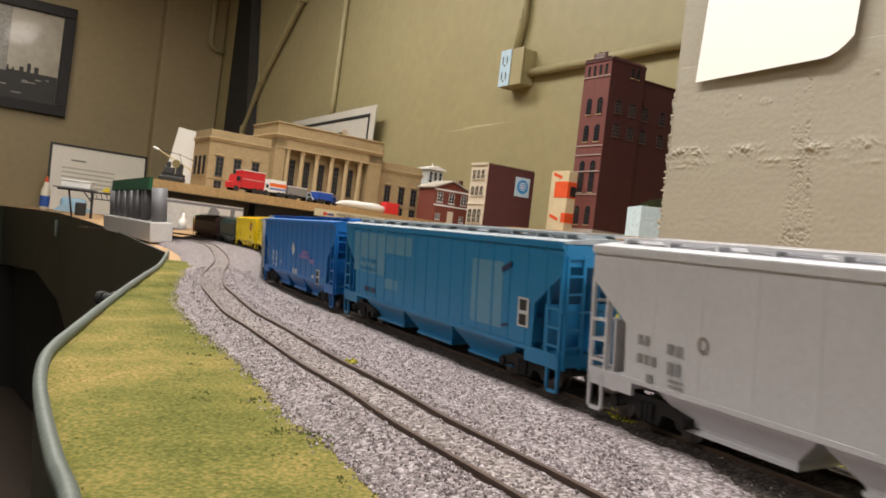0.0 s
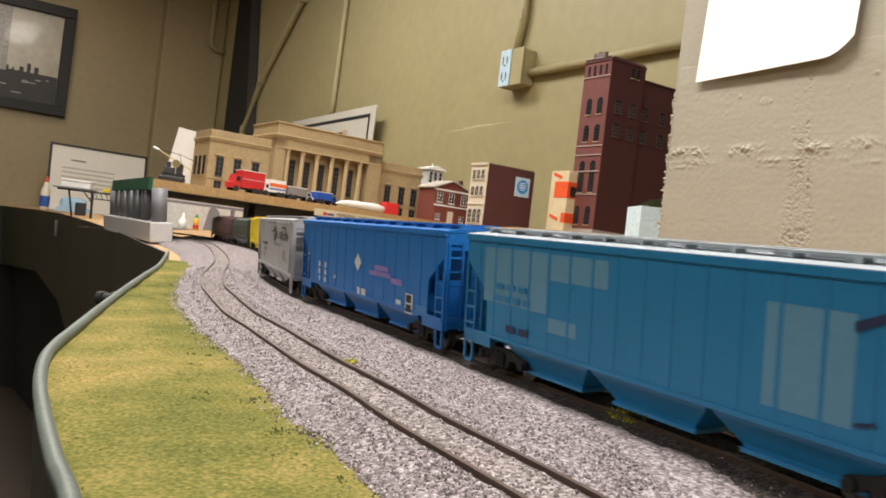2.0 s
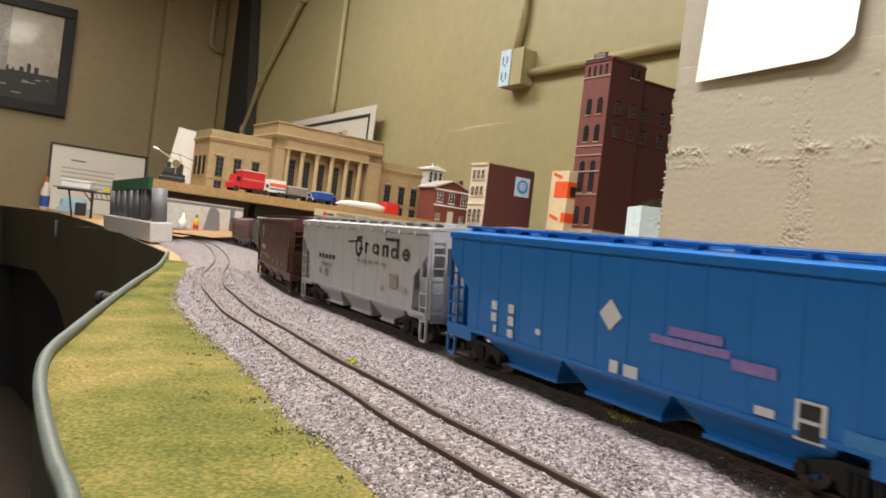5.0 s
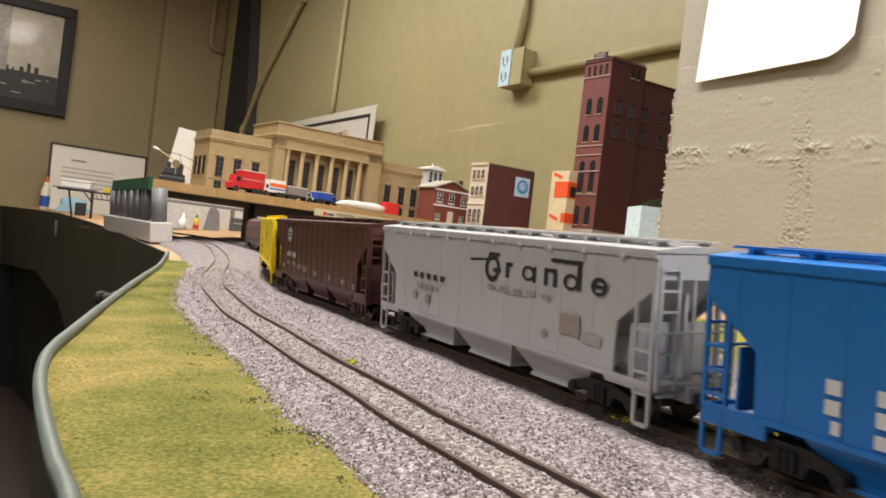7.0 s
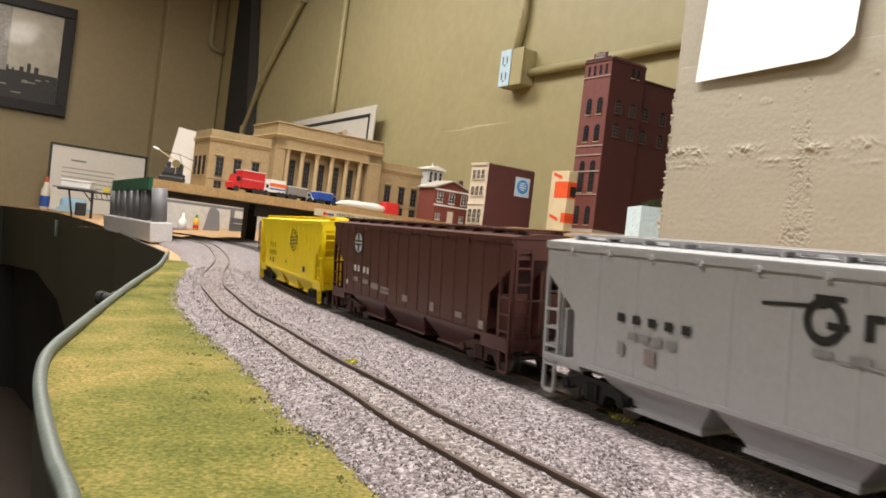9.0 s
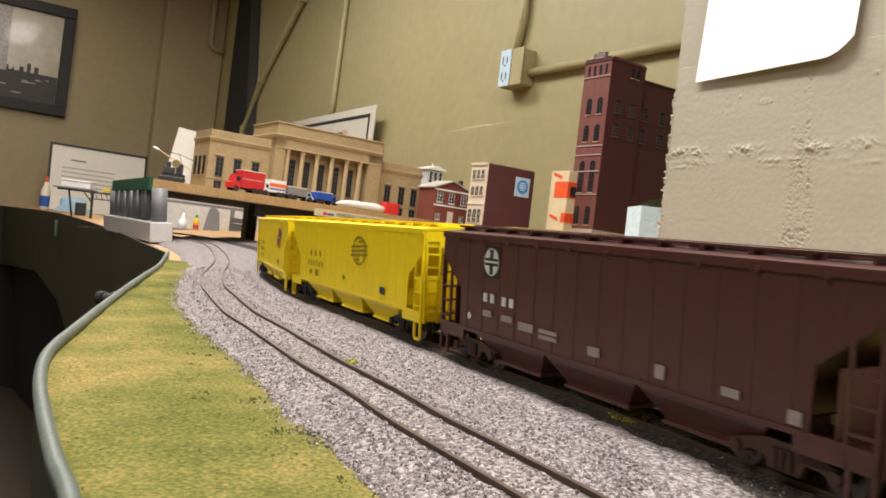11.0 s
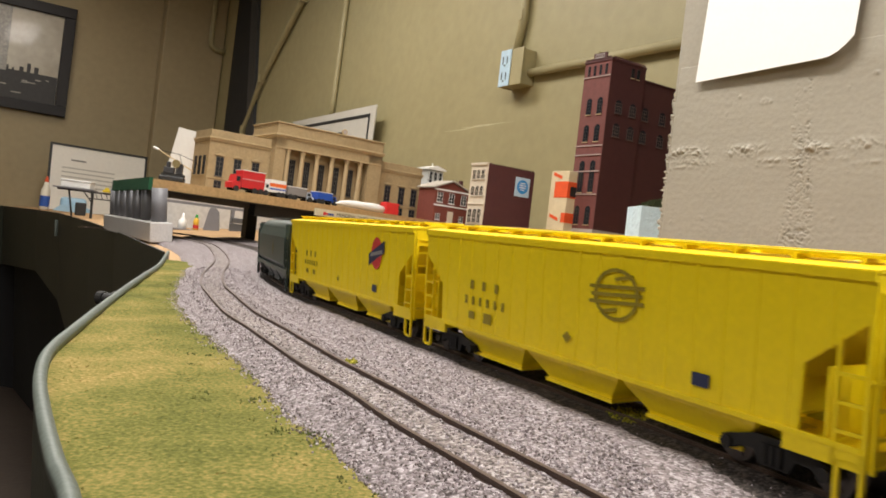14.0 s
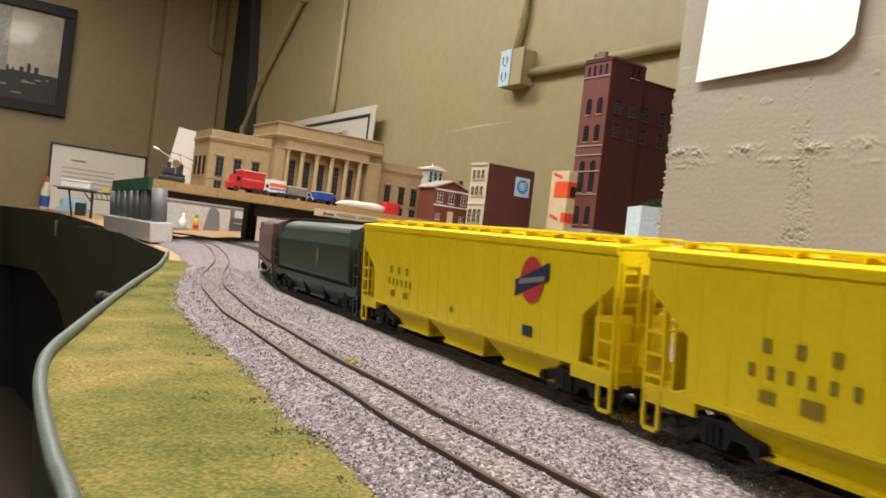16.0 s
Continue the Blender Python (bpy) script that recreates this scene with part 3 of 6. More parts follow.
def dark_tufts():
    """Small clumps of darker foam on the turf, thicker towards the far end."""
    rnd = random.Random(31)
    verts, faces = [], []
    for _ in range(150):
        s = 0.10 + rnd.random() ** 0.8 * 0.62
        c, d = NEAR_TRACK.at(s)
        side = Vector((-d.y, d.x))
        w = turf_width(c, side)
        f = rnd.random() ** 1.5
        m = c + side * (0.024 + (w - 0.028) * f)
        size = rnd.uniform(0.0006, 0.0022)
        for _ in range(int(8 + size * 5000)):
            p = m + Vector((rnd.gauss(0, size), rnd.gauss(0, size * 1.3)))
            z = ground_height(p.x, p.y) + sag(p.y) + 0.0018
            r = rnd.uniform(0.0003, 0.0007)
            k0, a = len(verts), rnd.random() * 6
            for k in range(3):
                verts.append((p.x + r * math.cos(a + 2.1 * k), p.y + r * math.sin(a + 2.1 * k), z - 0.0006))
            verts.append((p.x, p.y, z + r * rnd.uniform(0.2, 0.9)))
            faces += [(k0, k0 + 1, k0 + 3), (k0 + 1, k0 + 2, k0 + 3), (k0 + 2, k0, k0 + 3)]
    me = bpy.data.meshes.new("dark_tufts")
    me.from_pydata(verts, [], faces)
    me.materials.append(gravel_mat("dark_foam", [(0.0, (0.050, 0.065, 0.016)), (0.6, (0.085, 0.105, 0.024)), (1.0, (0.15, 0.15, 0.04))], 1, 0, island=True))
    ob = new("dark_tufts", me)
    ob.matrix_basis = TILT
    tagged(ob, "dark green foam clumps scattered on the turf", "grass", kind="stuff")


def weeds():
    """Small yellow-green tufts between the stones."""
    rnd = random.Random(21)
    spots = [(0.062, 0.255, 0.007), (-0.034, 0.305, 0.0028), (0.030, 0.232, 0.004), (-0.015, 0.345, 0.003), (0.062, 0.180, 0.004), (-0.07, 0.46, 0.004)]
    for k in range(12):                        # a strip of them behind the far track
        q = train_point(0.012 + 0.022 * k, 0.0275 + 0.002 * math.sin(k * 2.1))
        spots.append((q.x, q.y, 0.0105))
    for x, y, size in spots:
        verts, faces = [], []
        for _ in range(int(60 + size * (12000 if size < 0.008 else 62000))):
            a, q = rnd.random() * 6.28, rnd.random() ** 0.6 * size
            px, py = x + q * math.cos(a), y + q * math.sin(a) * 1.5
            z = bed_height(Vector((px, py)), 0.6 if size < 0.01 else 0.885) + 0.0008
            r = rnd.uniform(0.0004, 0.0009)
            k0 = len(verts)
            for k in range(3):
                verts.append((px + r * math.cos(2.1 * k + a), py + r * math.sin(2.1 * k + a), z))
            verts.append((px + rnd.uniform(-r, r), py + rnd.uniform(-r, r), z + r * rnd.uniform(0.6, 1.6)))
            faces += [(k0, k0 + 1, k0 + 3), (k0 + 1, k0 + 2, k0 + 3), (k0 + 2, k0, k0 + 3)]
        me = bpy.data.meshes.new("weed_tuft")
        me.from_pydata(verts, [], faces)
        me.materials.append(WEED)
        ob = new("weed_tuft", me)
        ob.matrix_basis = TILT
        tagged(ob, "small yellow-green foam weed tuft in the ballast", "weed", "weed tufts", kind="stuff")


def rail_sweep(line, z, falls):
    prof = [(-0.0011, -0.0021), (0.0011, -0.0021), (0.0011, -0.0018), (0.0004, -0.0015), (0.0004, -0.0007), (0.00065, -0.0005), (0.00065, 0), (-0.00065, 0), (-0.00065, -0.0005), (-0.0004, -0.0007), (-0.0004, -0.0015), (-0.0011, -0.0018)]
    bm = bmesh.new()
    rings = []
    for i, p in enumerate(line):
        d = (line[min(i + 1, len(line) - 1)] - line[max(i - 1, 0)]).normalized()
        n = Vector((d.y, -d.x))
        rings.append([bm.verts.new((p.x + n.x * o, p.y + n.y * o, z + h + (sag(p.y) if falls else 0))) for o, h in prof])
    m = len(prof)
    for a, b in zip(rings, rings[1:]):
        for k in range(m):
            bm.faces.new((a[k], a[(k + 1) % m], b[(k + 1) % m], b[k]))
    bm.faces.new(rings[0])
    bm.faces.new(rings[-1][::-1])
    bmesh.ops.recalc_face_normals(bm, faces=bm.faces[:])
    return bm


def track(name, points, z, label, falls=False):
    """points(s, off): places along the track."""
    tr = thing(name, TILT, label, "track", "railway tracks", kind="structure")
    ss = [-0.05 + 0.012 * i for i in range(int(2.5 / 0.012))]
    for off in (-0.00825, 0.00825):
        part("rail", rail_sweep([points(s, off) for s in ss], z, falls), RAIL, tr)
    tie = mesh("tie", boxes((-0.0013, -0.0145, -0.0018, 0.0013, 0.0145, 0.0)), TIE)
    for i in range(230):
        s = -0.05 + i * 0.0072
        a, b = points(s, -0.01), points(s, 0.01)
        d = (b - a).normalized()
        p = (a + b) / 2
        twin("tie", tie, tr, Matrix.Translation((p.x, p.y, z - 0.0020 + (sag(p.y) if falls else 0))) @ Matrix.Rotation(math.atan2(d.y, d.x) - math.pi / 2, 4, "Z"))
    return tr


benchwork()
ballast()
crumbs()
dark_tufts()
weeds()


# ---- the upper deck and its support ----
DECK_Z = 0.1182
PLACE[0] = BEYOND
DECK = [(-0.452, 1.209), (0.06, 1.655), (0.12, 1.42), (0.26, 1.26), (0.42, 1.19), (0.62, 1.50), (0.35, 1.95), (-0.12, 1.98), (-0.635, 1.53)]


def upper_deck():
    dk = thing("upper_deck", pose(0, 0, DECK_Z), "bare plywood upper deck with a green painted end", "shelf", kind="structure")
    part("plywood_sheet", prism(DECK, "z", -0.0150, 0.0), PLYWOOD, dk)
    # added sheet whose dark colour stands in for shade under the plywood
    part("underside", prism([(x * 0.998 + 0.001, y + 0.004) for x, y in DECK], "z", -0.0166, -0.0151), mat("underside_dark", (0.035, 0.026, 0.018), 0.9, scale=20), dk, "underside sheet coloured dark for the shade below the deck")
    a, b = Vector((-0.452, 1.209)), Vector((-0.635, 1.51))
    d = (b - a).normalized()
    n = Vector((-d.y, d.x))
    strip = [a + n * 0.0005, b + n * 0.0005, b + n * 0.006, a + n * 0.006]
    part("end_strip", prism([tuple(p) for p in strip], "z", -0.0175, 0.0015), mat("green_felt", (0.012, 0.085, 0.035), 0.9, scale=300, vary=0.2), dk, "dark green end strip")
    e0, e1 = Vector((-0.452, 1.209)), Vector((0.06, 1.655))
    ed = (e1 - e0).normalized()
    en = Vector((-ed.y, ed.x))
    p0, p1 = e0 + ed * 0.19 + en * 0.03, e1 + en * 0.03
    part("joist", prism([tuple(p0), tuple(p1), tuple(p1 + en * 0.02), tuple(p0 + en * 0.02)], "z", -0.036, -0.0166), BLACK, dk, "black painted joist")
    ang = math.atan2(d.y, d.x)
    # plinth and its row of columns
    base = thing("plinth", TILT @ pose(-0.437, 1.177, -0.0052, 0, 0, math.degrees(ang)), "pale grey cast block under the deck columns", "block")
    part("block", boxes((0.0, -0.033, 0.0, 0.46, 0.0, 0.0305), bevel=0.002), mat("pale_block", (0.52, 0.50, 0.50), 0.6, scale=40, vary=0.12, bump=0.2, dirt=(0.40, 0.38, 0.38)), base)
    col = mesh("column", tube([(0, 0, 0), (0, 0, 0.0510)], 0.0115, 24), GREY_PLASTIC, smooth=True)
    for along in (0.022, 0.105, 0.180, 0.245, 0.308, 0.366, 0.420):
        c = thing("column", TILT @ pose(-0.437, 1.177, -0.0052, 0, 0, math.degrees(ang)) @ pose(along, -0.0165, 0.0310), "smooth grey plastic column under the deck", "column", "deck columns")
        twin("shaft", col, c)
    post = Vector((-0.405, 1.64))
    solid("deck_post", boxes((-0.011, -0.011, 0.0, 0.011, 0.011, 0.077)), BLACK, pose(post.x, post.y, 0.0245, 0, 0, 40), "black painted square post under the deck", "post")
    # name board on the deck's front edge
    f0 = e0 + ed * 0.288 - en * 0.0015
    sign = thing("name_board", pose(f0.x, f0.y, DECK_Z - 0.0215, 0, 0, math.degrees(math.atan2(ed.y, ed.x))), "cream station name board with a small striped emblem", "sign")
    part("board", boxes((0.0, -0.002, 0.0, 0.180, 0.0, 0.0125)), mat("cream_board", (0.55, 0.50, 0.36), 0.6, scale=60), sign)
    part("emblem", prism([(0.018, 0.002), (0.030, 0.005), (0.018, 0.009)], "y", -0.0026, -0.0021), mat("emblem_red", (0.55, 0.03, 0.03), 0.5), sign)
    part("stripe", boxes((0.027, -0.0026, 0.0030, 0.040, -0.0021, 0.0065)), mat("emblem_blue", (0.02, 0.05, 0.25), 0.5), sign)
    text(sign, "MEMORIAL UNION STATION", 0.0088, (0.046, -0.0024, 0.0030), BLACK)


def text(parent, words, size, at, material, turn=(90, 0, 0)):
    cu = bpy.data.curves.new("lettering", "FONT")
    cu.body, cu.size, cu.extrude = words, size, 0.0001
    cu.materials.append(material)
    ob = new("lettering", cu)
    ob.parent = parent
    ob.matrix_basis = pose(*at, *turn)
    return ob


upper_deck()


# ---- the train ----
PLACE[0] = HERE
SPEED = 0.0745
CARS = []


def car_pose(s_far, s_near, t):
    """Pose of a car whose ends stood at these lengths of the line at the start."""
    mid = (s_far + s_near) / 2 - SPEED * t
    half = (s_far - s_near) / 2 - 0.028
    a, b = train_point(mid - half), train_point(mid + half)
    d = (a - b).normalized()
    c = (a + b) / 2
    za, zb = sag(a.y), sag(b.y)
    pitch = math.atan2(zb - za, (a - b).length)
    return TILT @ Matrix.Translation((c.x, c.y, TRACK_Z + (za + zb) / 2)) @ Matrix.Rotation(math.atan2(d.y, d.x), 4, "Z") @ Matrix.Rotation(pitch, 4, "Y")


def truck(car, x, paint):
    tr = part("truck", boxes((-0.003, -0.0085, 0.004, 0.003, 0.0085, 0.0085)), paint, car)
    tr.matrix_basis = pose(x, 0, 0)
    frame_mesh = MATS.get("frame" + paint.name)
    if frame_mesh is None:
        bm = prism([(-0.0165, 0.0045), (-0.0165, 0.0072), (-0.0125, 0.0082), (-0.006, 0.0100), (0.006, 0.0100), (0.0125, 0.0082), (0.0165, 0.0072), (0.0165, 0.0045), (0.0130, 0.0042), (0.0105, 0.0058),
                    (0.0062, 0.0060), (0.0045, 0.0026), (-0.0045, 0.0026), (-0.0062, 0.0060), (-0.0105, 0.0058), (-0.0130, 0.0042)], "y", -0.0011, 0.0011)
        for q in (-0.0145, 0.0145):
            tube([(q, -0.0022, 0.0056), (q, 0.0015, 0.0056)], 0.0018, 10, bm)
        for q in (-0.0022, 0, 0.0022):
            tube([(q, -0.0018, 0.0034), (q, -0.0018, 0.0085)], 0.0009, 6, bm)
        frame_mesh = mesh("side_frame", bm, paint)
        MATS["frame" + paint.name] = frame_mesh
        bm = bmesh.new()
        for q in (-1, 1):
            tube([(0, q * 0.0072, 0), (0, q * 0.0076, 0), (0, q * 0.0102, 0)], [0.0064, 0.0055, 0.0055], 20, bm)
            tube([(0, q * 0.0101, 0), (0, q * 0.0104, 0)], 0.0032, 12, bm)
            for a in range(4):
                box(bm, math.cos(a * 1.571) * 0.0038 - 0.0005, q * 0.0102 - 0.0003, math.sin(a * 1.571) * 0.0038 - 0.0005, math.cos(a * 1.571) * 0.0038 + 0.0005, q * 0.0102 + 0.0003, math.sin(a * 1.571) * 0.0038 + 0.0005)
        tube([(0, -0.0115, 0), (0, 0.0115, 0)], 0.0012, 8, bm)
        MATS["wheels"] = MATS.get("wheels") or mesh("wheelset", bm, STEEL)
    for q in (-1, 1):
        twin("side_frame", frame_mesh, tr, pose(0, q * 0.0128, 0) if q < 0 else pose(0, q * 0.0128, 0, 0, 0, 180))
    for q in (-0.0145, 0.0145):
        w = twin("wheelset", MATS["wheels"], tr, pose(q, 0, 0.0055), "bright steel wheel treads")
        WHEELS.append(w)
    return tr


WHEELS = []


def hopper_car(label, s_far, s_near, paint, roof_paint, ribs, marks=(), truck_paint=None, rounded=False, name="hopper_car", proud=0.0003, side=(0.0, 0.0), foot=0.0095, lugs=False):
    """Covered hopper; x runs to the leading end, the shown side is -y, z from the railhead."""
    car = thing(name, car_pose(s_far, s_near, 0), label, "train car", "cars of the freight train")
    CARS.append((car, s_far, s_near))
    L = s_far - s_near
    h, w = L / 2, HALF_CAR - 0.0009
    sill, eave, cut = 0.0145, 0.0530, 0.017
    cut_top, cut_low = 0.0430, 0.0308
    if rounded:
        sec = []
        for k in range(15):
            a = math.pi * k / 14
            sec.append((math.cos(a) * 0.0148, 0.0462 + 0.0072 * math.sin(a)))
        sec = [(0.0172, 0.020), (0.0172, 0.040)] + sec + [(-0.0172, 0.040), (-0.0172, 0.020), (-0.012, 0.013), (0.012, 0.013)]
        part("body", prism(sec, "x", -h + 0.016, h - 0.016), paint, car)
        for e in (-1, 1):
            part("end_frame", boxes((e * (h - 0.016) - 0.001, -0.0165, 0.014, e * (h - 0.016) + 0.001, 0.0165, 0.0500)), paint, car)
        part("running_board", boxes((-h + 0.004, -0.0045, 0.0542, h - 0.004, 0.0045, 0.0550)), paint, car)
        part("side_sill", boxes((-h, -0.0174, 0.0135, h, -0.0158, 0.0165), (-h, 0.0158, 0.0135, h, 0.0174, 0.0165)), paint, car)
    else:
        deep = cut + 0.014
        core = [(-h + 0.0012, eave), (-h + 0.0012, 0.0462), (-h + deep, 0.0235), (-h + deep, sill), (h - deep, sill), (h - deep, 0.0235), (h - 0.0012, 0.0462), (h - 0.0012, eave)]
        part("body", prism(core, "y", -w + 0.0009, w - 0.0009), paint, car)
        sheet = [(-h, eave), (-h, cut_top), (-h + cut, cut_low), (-h + cut + 0.0006, sill), (h - cut - 0.0006, sill), (h - cut, cut_low), (h, cut_top), (h, eave)]
        for q in (-1, 1):
            part("side_sheet", prism(sheet, "y", *sorted((q * w, q * (w - 0.0008)))), paint, car)
        for e in (-1, 1):
            part("end_cap", boxes((*sorted((e * (h - 0.0011), e * h))[:1], -w + 0.0010, 0.0452, max(e * (h - 0.0011), e * h), w - 0.0010, eave)), paint, car)
        part("top_chord", boxes((-h, -w - 0.0009, eave - 0.0016, h, -w + 0.0002, eave + 0.0006), (-h, w - 0.0002, eave - 0.0016, h, w + 0.0009, eave + 0.0006)), paint, car)
        part("side_sill", boxes((-h + 0.001, -w - 0.0006, sill - 0.0010, h - 0.001, -w + 0.0006, sill + 0.0004), (-h + 0.001, w - 0.0006, sill - 0.0010, h - 0.001, w + 0.0006, sill + 0.0004)), paint, car)
        roof = [(-w - 0.0005, eave + 0.0001), (-w - 0.0005, eave + 0.0009), (-0.006, eave + 0.0021), (0.006, eave + 0.0021), (w + 0.0005, eave + 0.0009), (w + 0.0005, eave + 0.0001)]
        part("roof", prism(roof, "x", -h - 0.0004, h + 0.0004), roof_paint, car)
        for q in (-1, 1):
            part("running_board", boxes((-h + 0.002, q * 0.0085 - 0.0022, eave + 0.0031, h - 0.002, q * 0.0085 + 0.0022, eave + 0.0038)), roof_paint, car)
        n_sup = 12
        sup = mesh("board_bracket", boxes((-0.0007, -0.0110, eave + 0.0012, 0.0007, 0.0110, eave + 0.0031)), roof_paint)
        for k in range(n_sup):
            twin("board_bracket", sup, car, pose(-h + 0.008 + k * (L - 0.016) / (n_sup - 1), 0, 0))
        hatch = mesh("hatch", boxes((-0.012, -0.0052, eave + 0.0020, 0.012, 0.0052, eave + 0.0036), bevel=0.0006), roof_paint)
        for k in range(6):
            twin("hatch", hatch, car, pose(-h + 0.03 + k * (L - 0.06) / 5, 0, 0))
        # ribs stop at the cut-away corners
        if ribs:
            tall = mesh("rib", prism([(-0.0009, -0.0002), (-0.0005, proud), (0.0005, proud), (0.0009, -0.0002)], "z", 0, 1), paint)
            for k in range(ribs):
                x = -h + 0.0105 + k * (L - 0.021) / (ribs - 1)
                edge = h - abs(x)
                z0 = sill if edge >= cut else cut_top - (edge / cut) * (cut_top - cut_low)
                for q in (-1, 1):
                    m = pose(x, q * w, z0, 0, 0, 180 if q < 0 else 0)
                    twin("rib", tall, car, m @ Matrix.Diagonal((1, 1, eave - z0 - 0.0012, 1)))
        lug = mesh("lug", boxes((-0.0008, -0.0011, 0, 0.0008, 0.0002, 0.0016)), paint)
        for k in range(10 if lugs else 0):
            twin("lug", lug, car, pose(-h + 0.015 + k * (L - 0.03) / 9, -w - 0.0006, eave - 0.0022))
    # discharge bays
    span = L - 2 * 0.030
    for k in range(3):
        c = -span / 2 + span * (k + 0.5) / 3
        g = span / 6
        bay = bmesh.new()
        rings = [(1.0, 0.0152, sill - 0.0002), (0.93, 0.0142, sill - 0.0030), (0.68, 0.0106, 0.0054), (0.66, 0.0100, 0.0036)]
        rings = [[bay.verts.new((c + sx * g * u, sy * v, z)) for sx, sy in ((-1, -1), (1, -1), (1, 1), (-1, 1))] for u, v, z in rings]
        for r0, r1 in zip(rings, rings[1:]):
            for q in range(4):
                bay.faces.new((r0[q], r0[(q + 1) % 4], r1[(q + 1) % 4], r1[q]))
        bay.faces.new(rings[0])
        bay.faces.new(rings[-1])
        box(bay, c - g * 0.69, -0.0110, 0.0030, c + g * 0.69, 0.0110, 0.0042)
        bmesh.ops.recalc_face_normals(bay, faces=bay.faces[:])
        part("discharge_bay", bay, paint, car)
    part("centre_sill", boxes((-h - 0.002, -0.0035, 0.0085, h + 0.002, 0.0035, 0.0132)), paint, car)
    # ends: platform, posts, ladders, steps
    rung = mesh("rung", boxes((-0.0037, -0.0004, -0.0004, 0.0037, 0.0004, 0.0004)), paint)
    end_rung = mesh("rung", boxes((-0.0004, -0.0034, -0.0004, 0.0004, 0.0034, 0.0004)), paint)
    low = foot if not rounded else 0.0125
    for e in (-1, 1):
        x0, x1 = sorted((e * (h - 0.0002), e * (h - cut - 0.0045)))
        part("end_sill", boxes((x0, -w + 0.0004, sill - 0.0030, x1, w - 0.0004, sill - 0.0012)), paint, car)
        for q in (-1, 1):
            part("sill_apron", boxes((x0, *sorted((q * (w + 0.0003), q * (w - 0.0008)))[:1], low, x1, max(q * (w + 0.0003), q * (w - 0.0008)), sill - 0.0011)), paint, car)
        part("end_beam", boxes((*sorted((e * (h + 0.0006), e * (h - 0.0008)))[:1], -w + 0.0010, low + 0.0008, max(e * (h + 0.0006), e * (h - 0.0008)), w - 0.0010, sill - 0.0001)), paint, car)
        if not rounded:
            web = [(e * (h - 0.0104), sill), (e * (h - 0.0045), sill), (e * (h - 0.0045), 0.0405), (e * (h - 0.0104), 0.0370)]
            part("end_web", prism(web, "y", -0.0006, 0.0006), paint, car)
            part("end_bulkhead", boxes((min(e * (h - 0.0105), e * (h - 0.0114)), -w + 0.0010, sill, max(e * (h - 0.0105), e * (h - 0.0114)), w - 0.0010, 0.0310)), paint, car)
        part("coupler", boxes((min(e * h, e * (h + 0.0095)), -0.0013, 0.0085, max(e * h, e * (h + 0.0095)), 0.0013, 0.0115), bevel=0.0005), TRUCK_BLACK, car)
        bm = bmesh.new()
        for q in (-0.0012, 0.0062):
            tube([(e * (h - 0.0004), q, sill), (e * (h - 0.0004), q, 0.0455)], 0.0005, 6, bm)
        tube([(e * (h + 0.0002), -w, 0.0295), (e * (h + 0.0002), w, 0.0295)], 0.0005, 6, bm)
        part("hand_rail", bm, paint, car)
        for q in (-1, 1):
            y = q * (w - 0.0002)
            corner = part("corner_post", boxes((e * (h - 0.0006) - 0.0006, y - 0.0005, low, e * (h - 0.0006) + 0.0006, y + 0.0005, cut_top + 0.001)), paint, car)
            bm = boxes((e * (h - 0.0080) - 0.0005, y - 0.0005, low, e * (h - 0.0080) + 0.0005, y + 0.0005, cut_top - 0.0045))
            ladder = part("ladder", bm, paint, car)
            for r in range(4):
                twin("rung", rung, ladder, pose(e * (h - 0.0043), y + q * 0.0001, 0.0110 + 0.0064 * r))
            # tall ladder on the end
            bm = boxes((e * (h + 0.0006) - 0.0005, q * (w - 0.0014) - 0.0005, low, e * (h + 0.0006) + 0.0005, q * (w - 0.0014) + 0.0005, 0.0490),
                       (e * (h + 0.0006) - 0.0005, q * (w - 0.0082) - 0.0005, low, e * (h + 0.0006) + 0.0005, q * (w - 0.0082) + 0.0005, 0.0490))
            tall_ladder = part("end_ladder", bm, paint, car)
            for r in range(7):
                twin("rung", end_rung, tall_ladder, pose(e * (h + 0.0008), q * (w - 0.0048), 0.0110 + 0.0062 * r))
            bm = bmesh.new()
            x0, x1 = sorted((e * (h - 0.0008), e * (h - 0.0070)))
            for xx in (x0, x1):
                box(bm, xx - 0.00055, y - 0.0005, 0.0020, xx + 0.00055, y + 0.0005, low + 0.001)
            box(bm, x0 + 0.0005, y - 0.0005, 0.0012, x1 - 0.0005, y + 0.0005, 0.0023)
            part("step", bm, paint, car)
    for e in (-1, 1):
        truck(car, e * (h - 0.026), truck_paint or TRUCK_BLACK)
    # flat markings on the shown side: (u from the trailing end, height, width, tall, material, kind)
    face = -w - (proud + 0.0001 if not rounded else 0.0010)
    for i, (u, z, wd, tl, material, kind) in enumerate(marks):
        face -= 0.00002
        x = -h + side[0] + u * (L - side[0] + side[1])
        bm = bmesh.new()
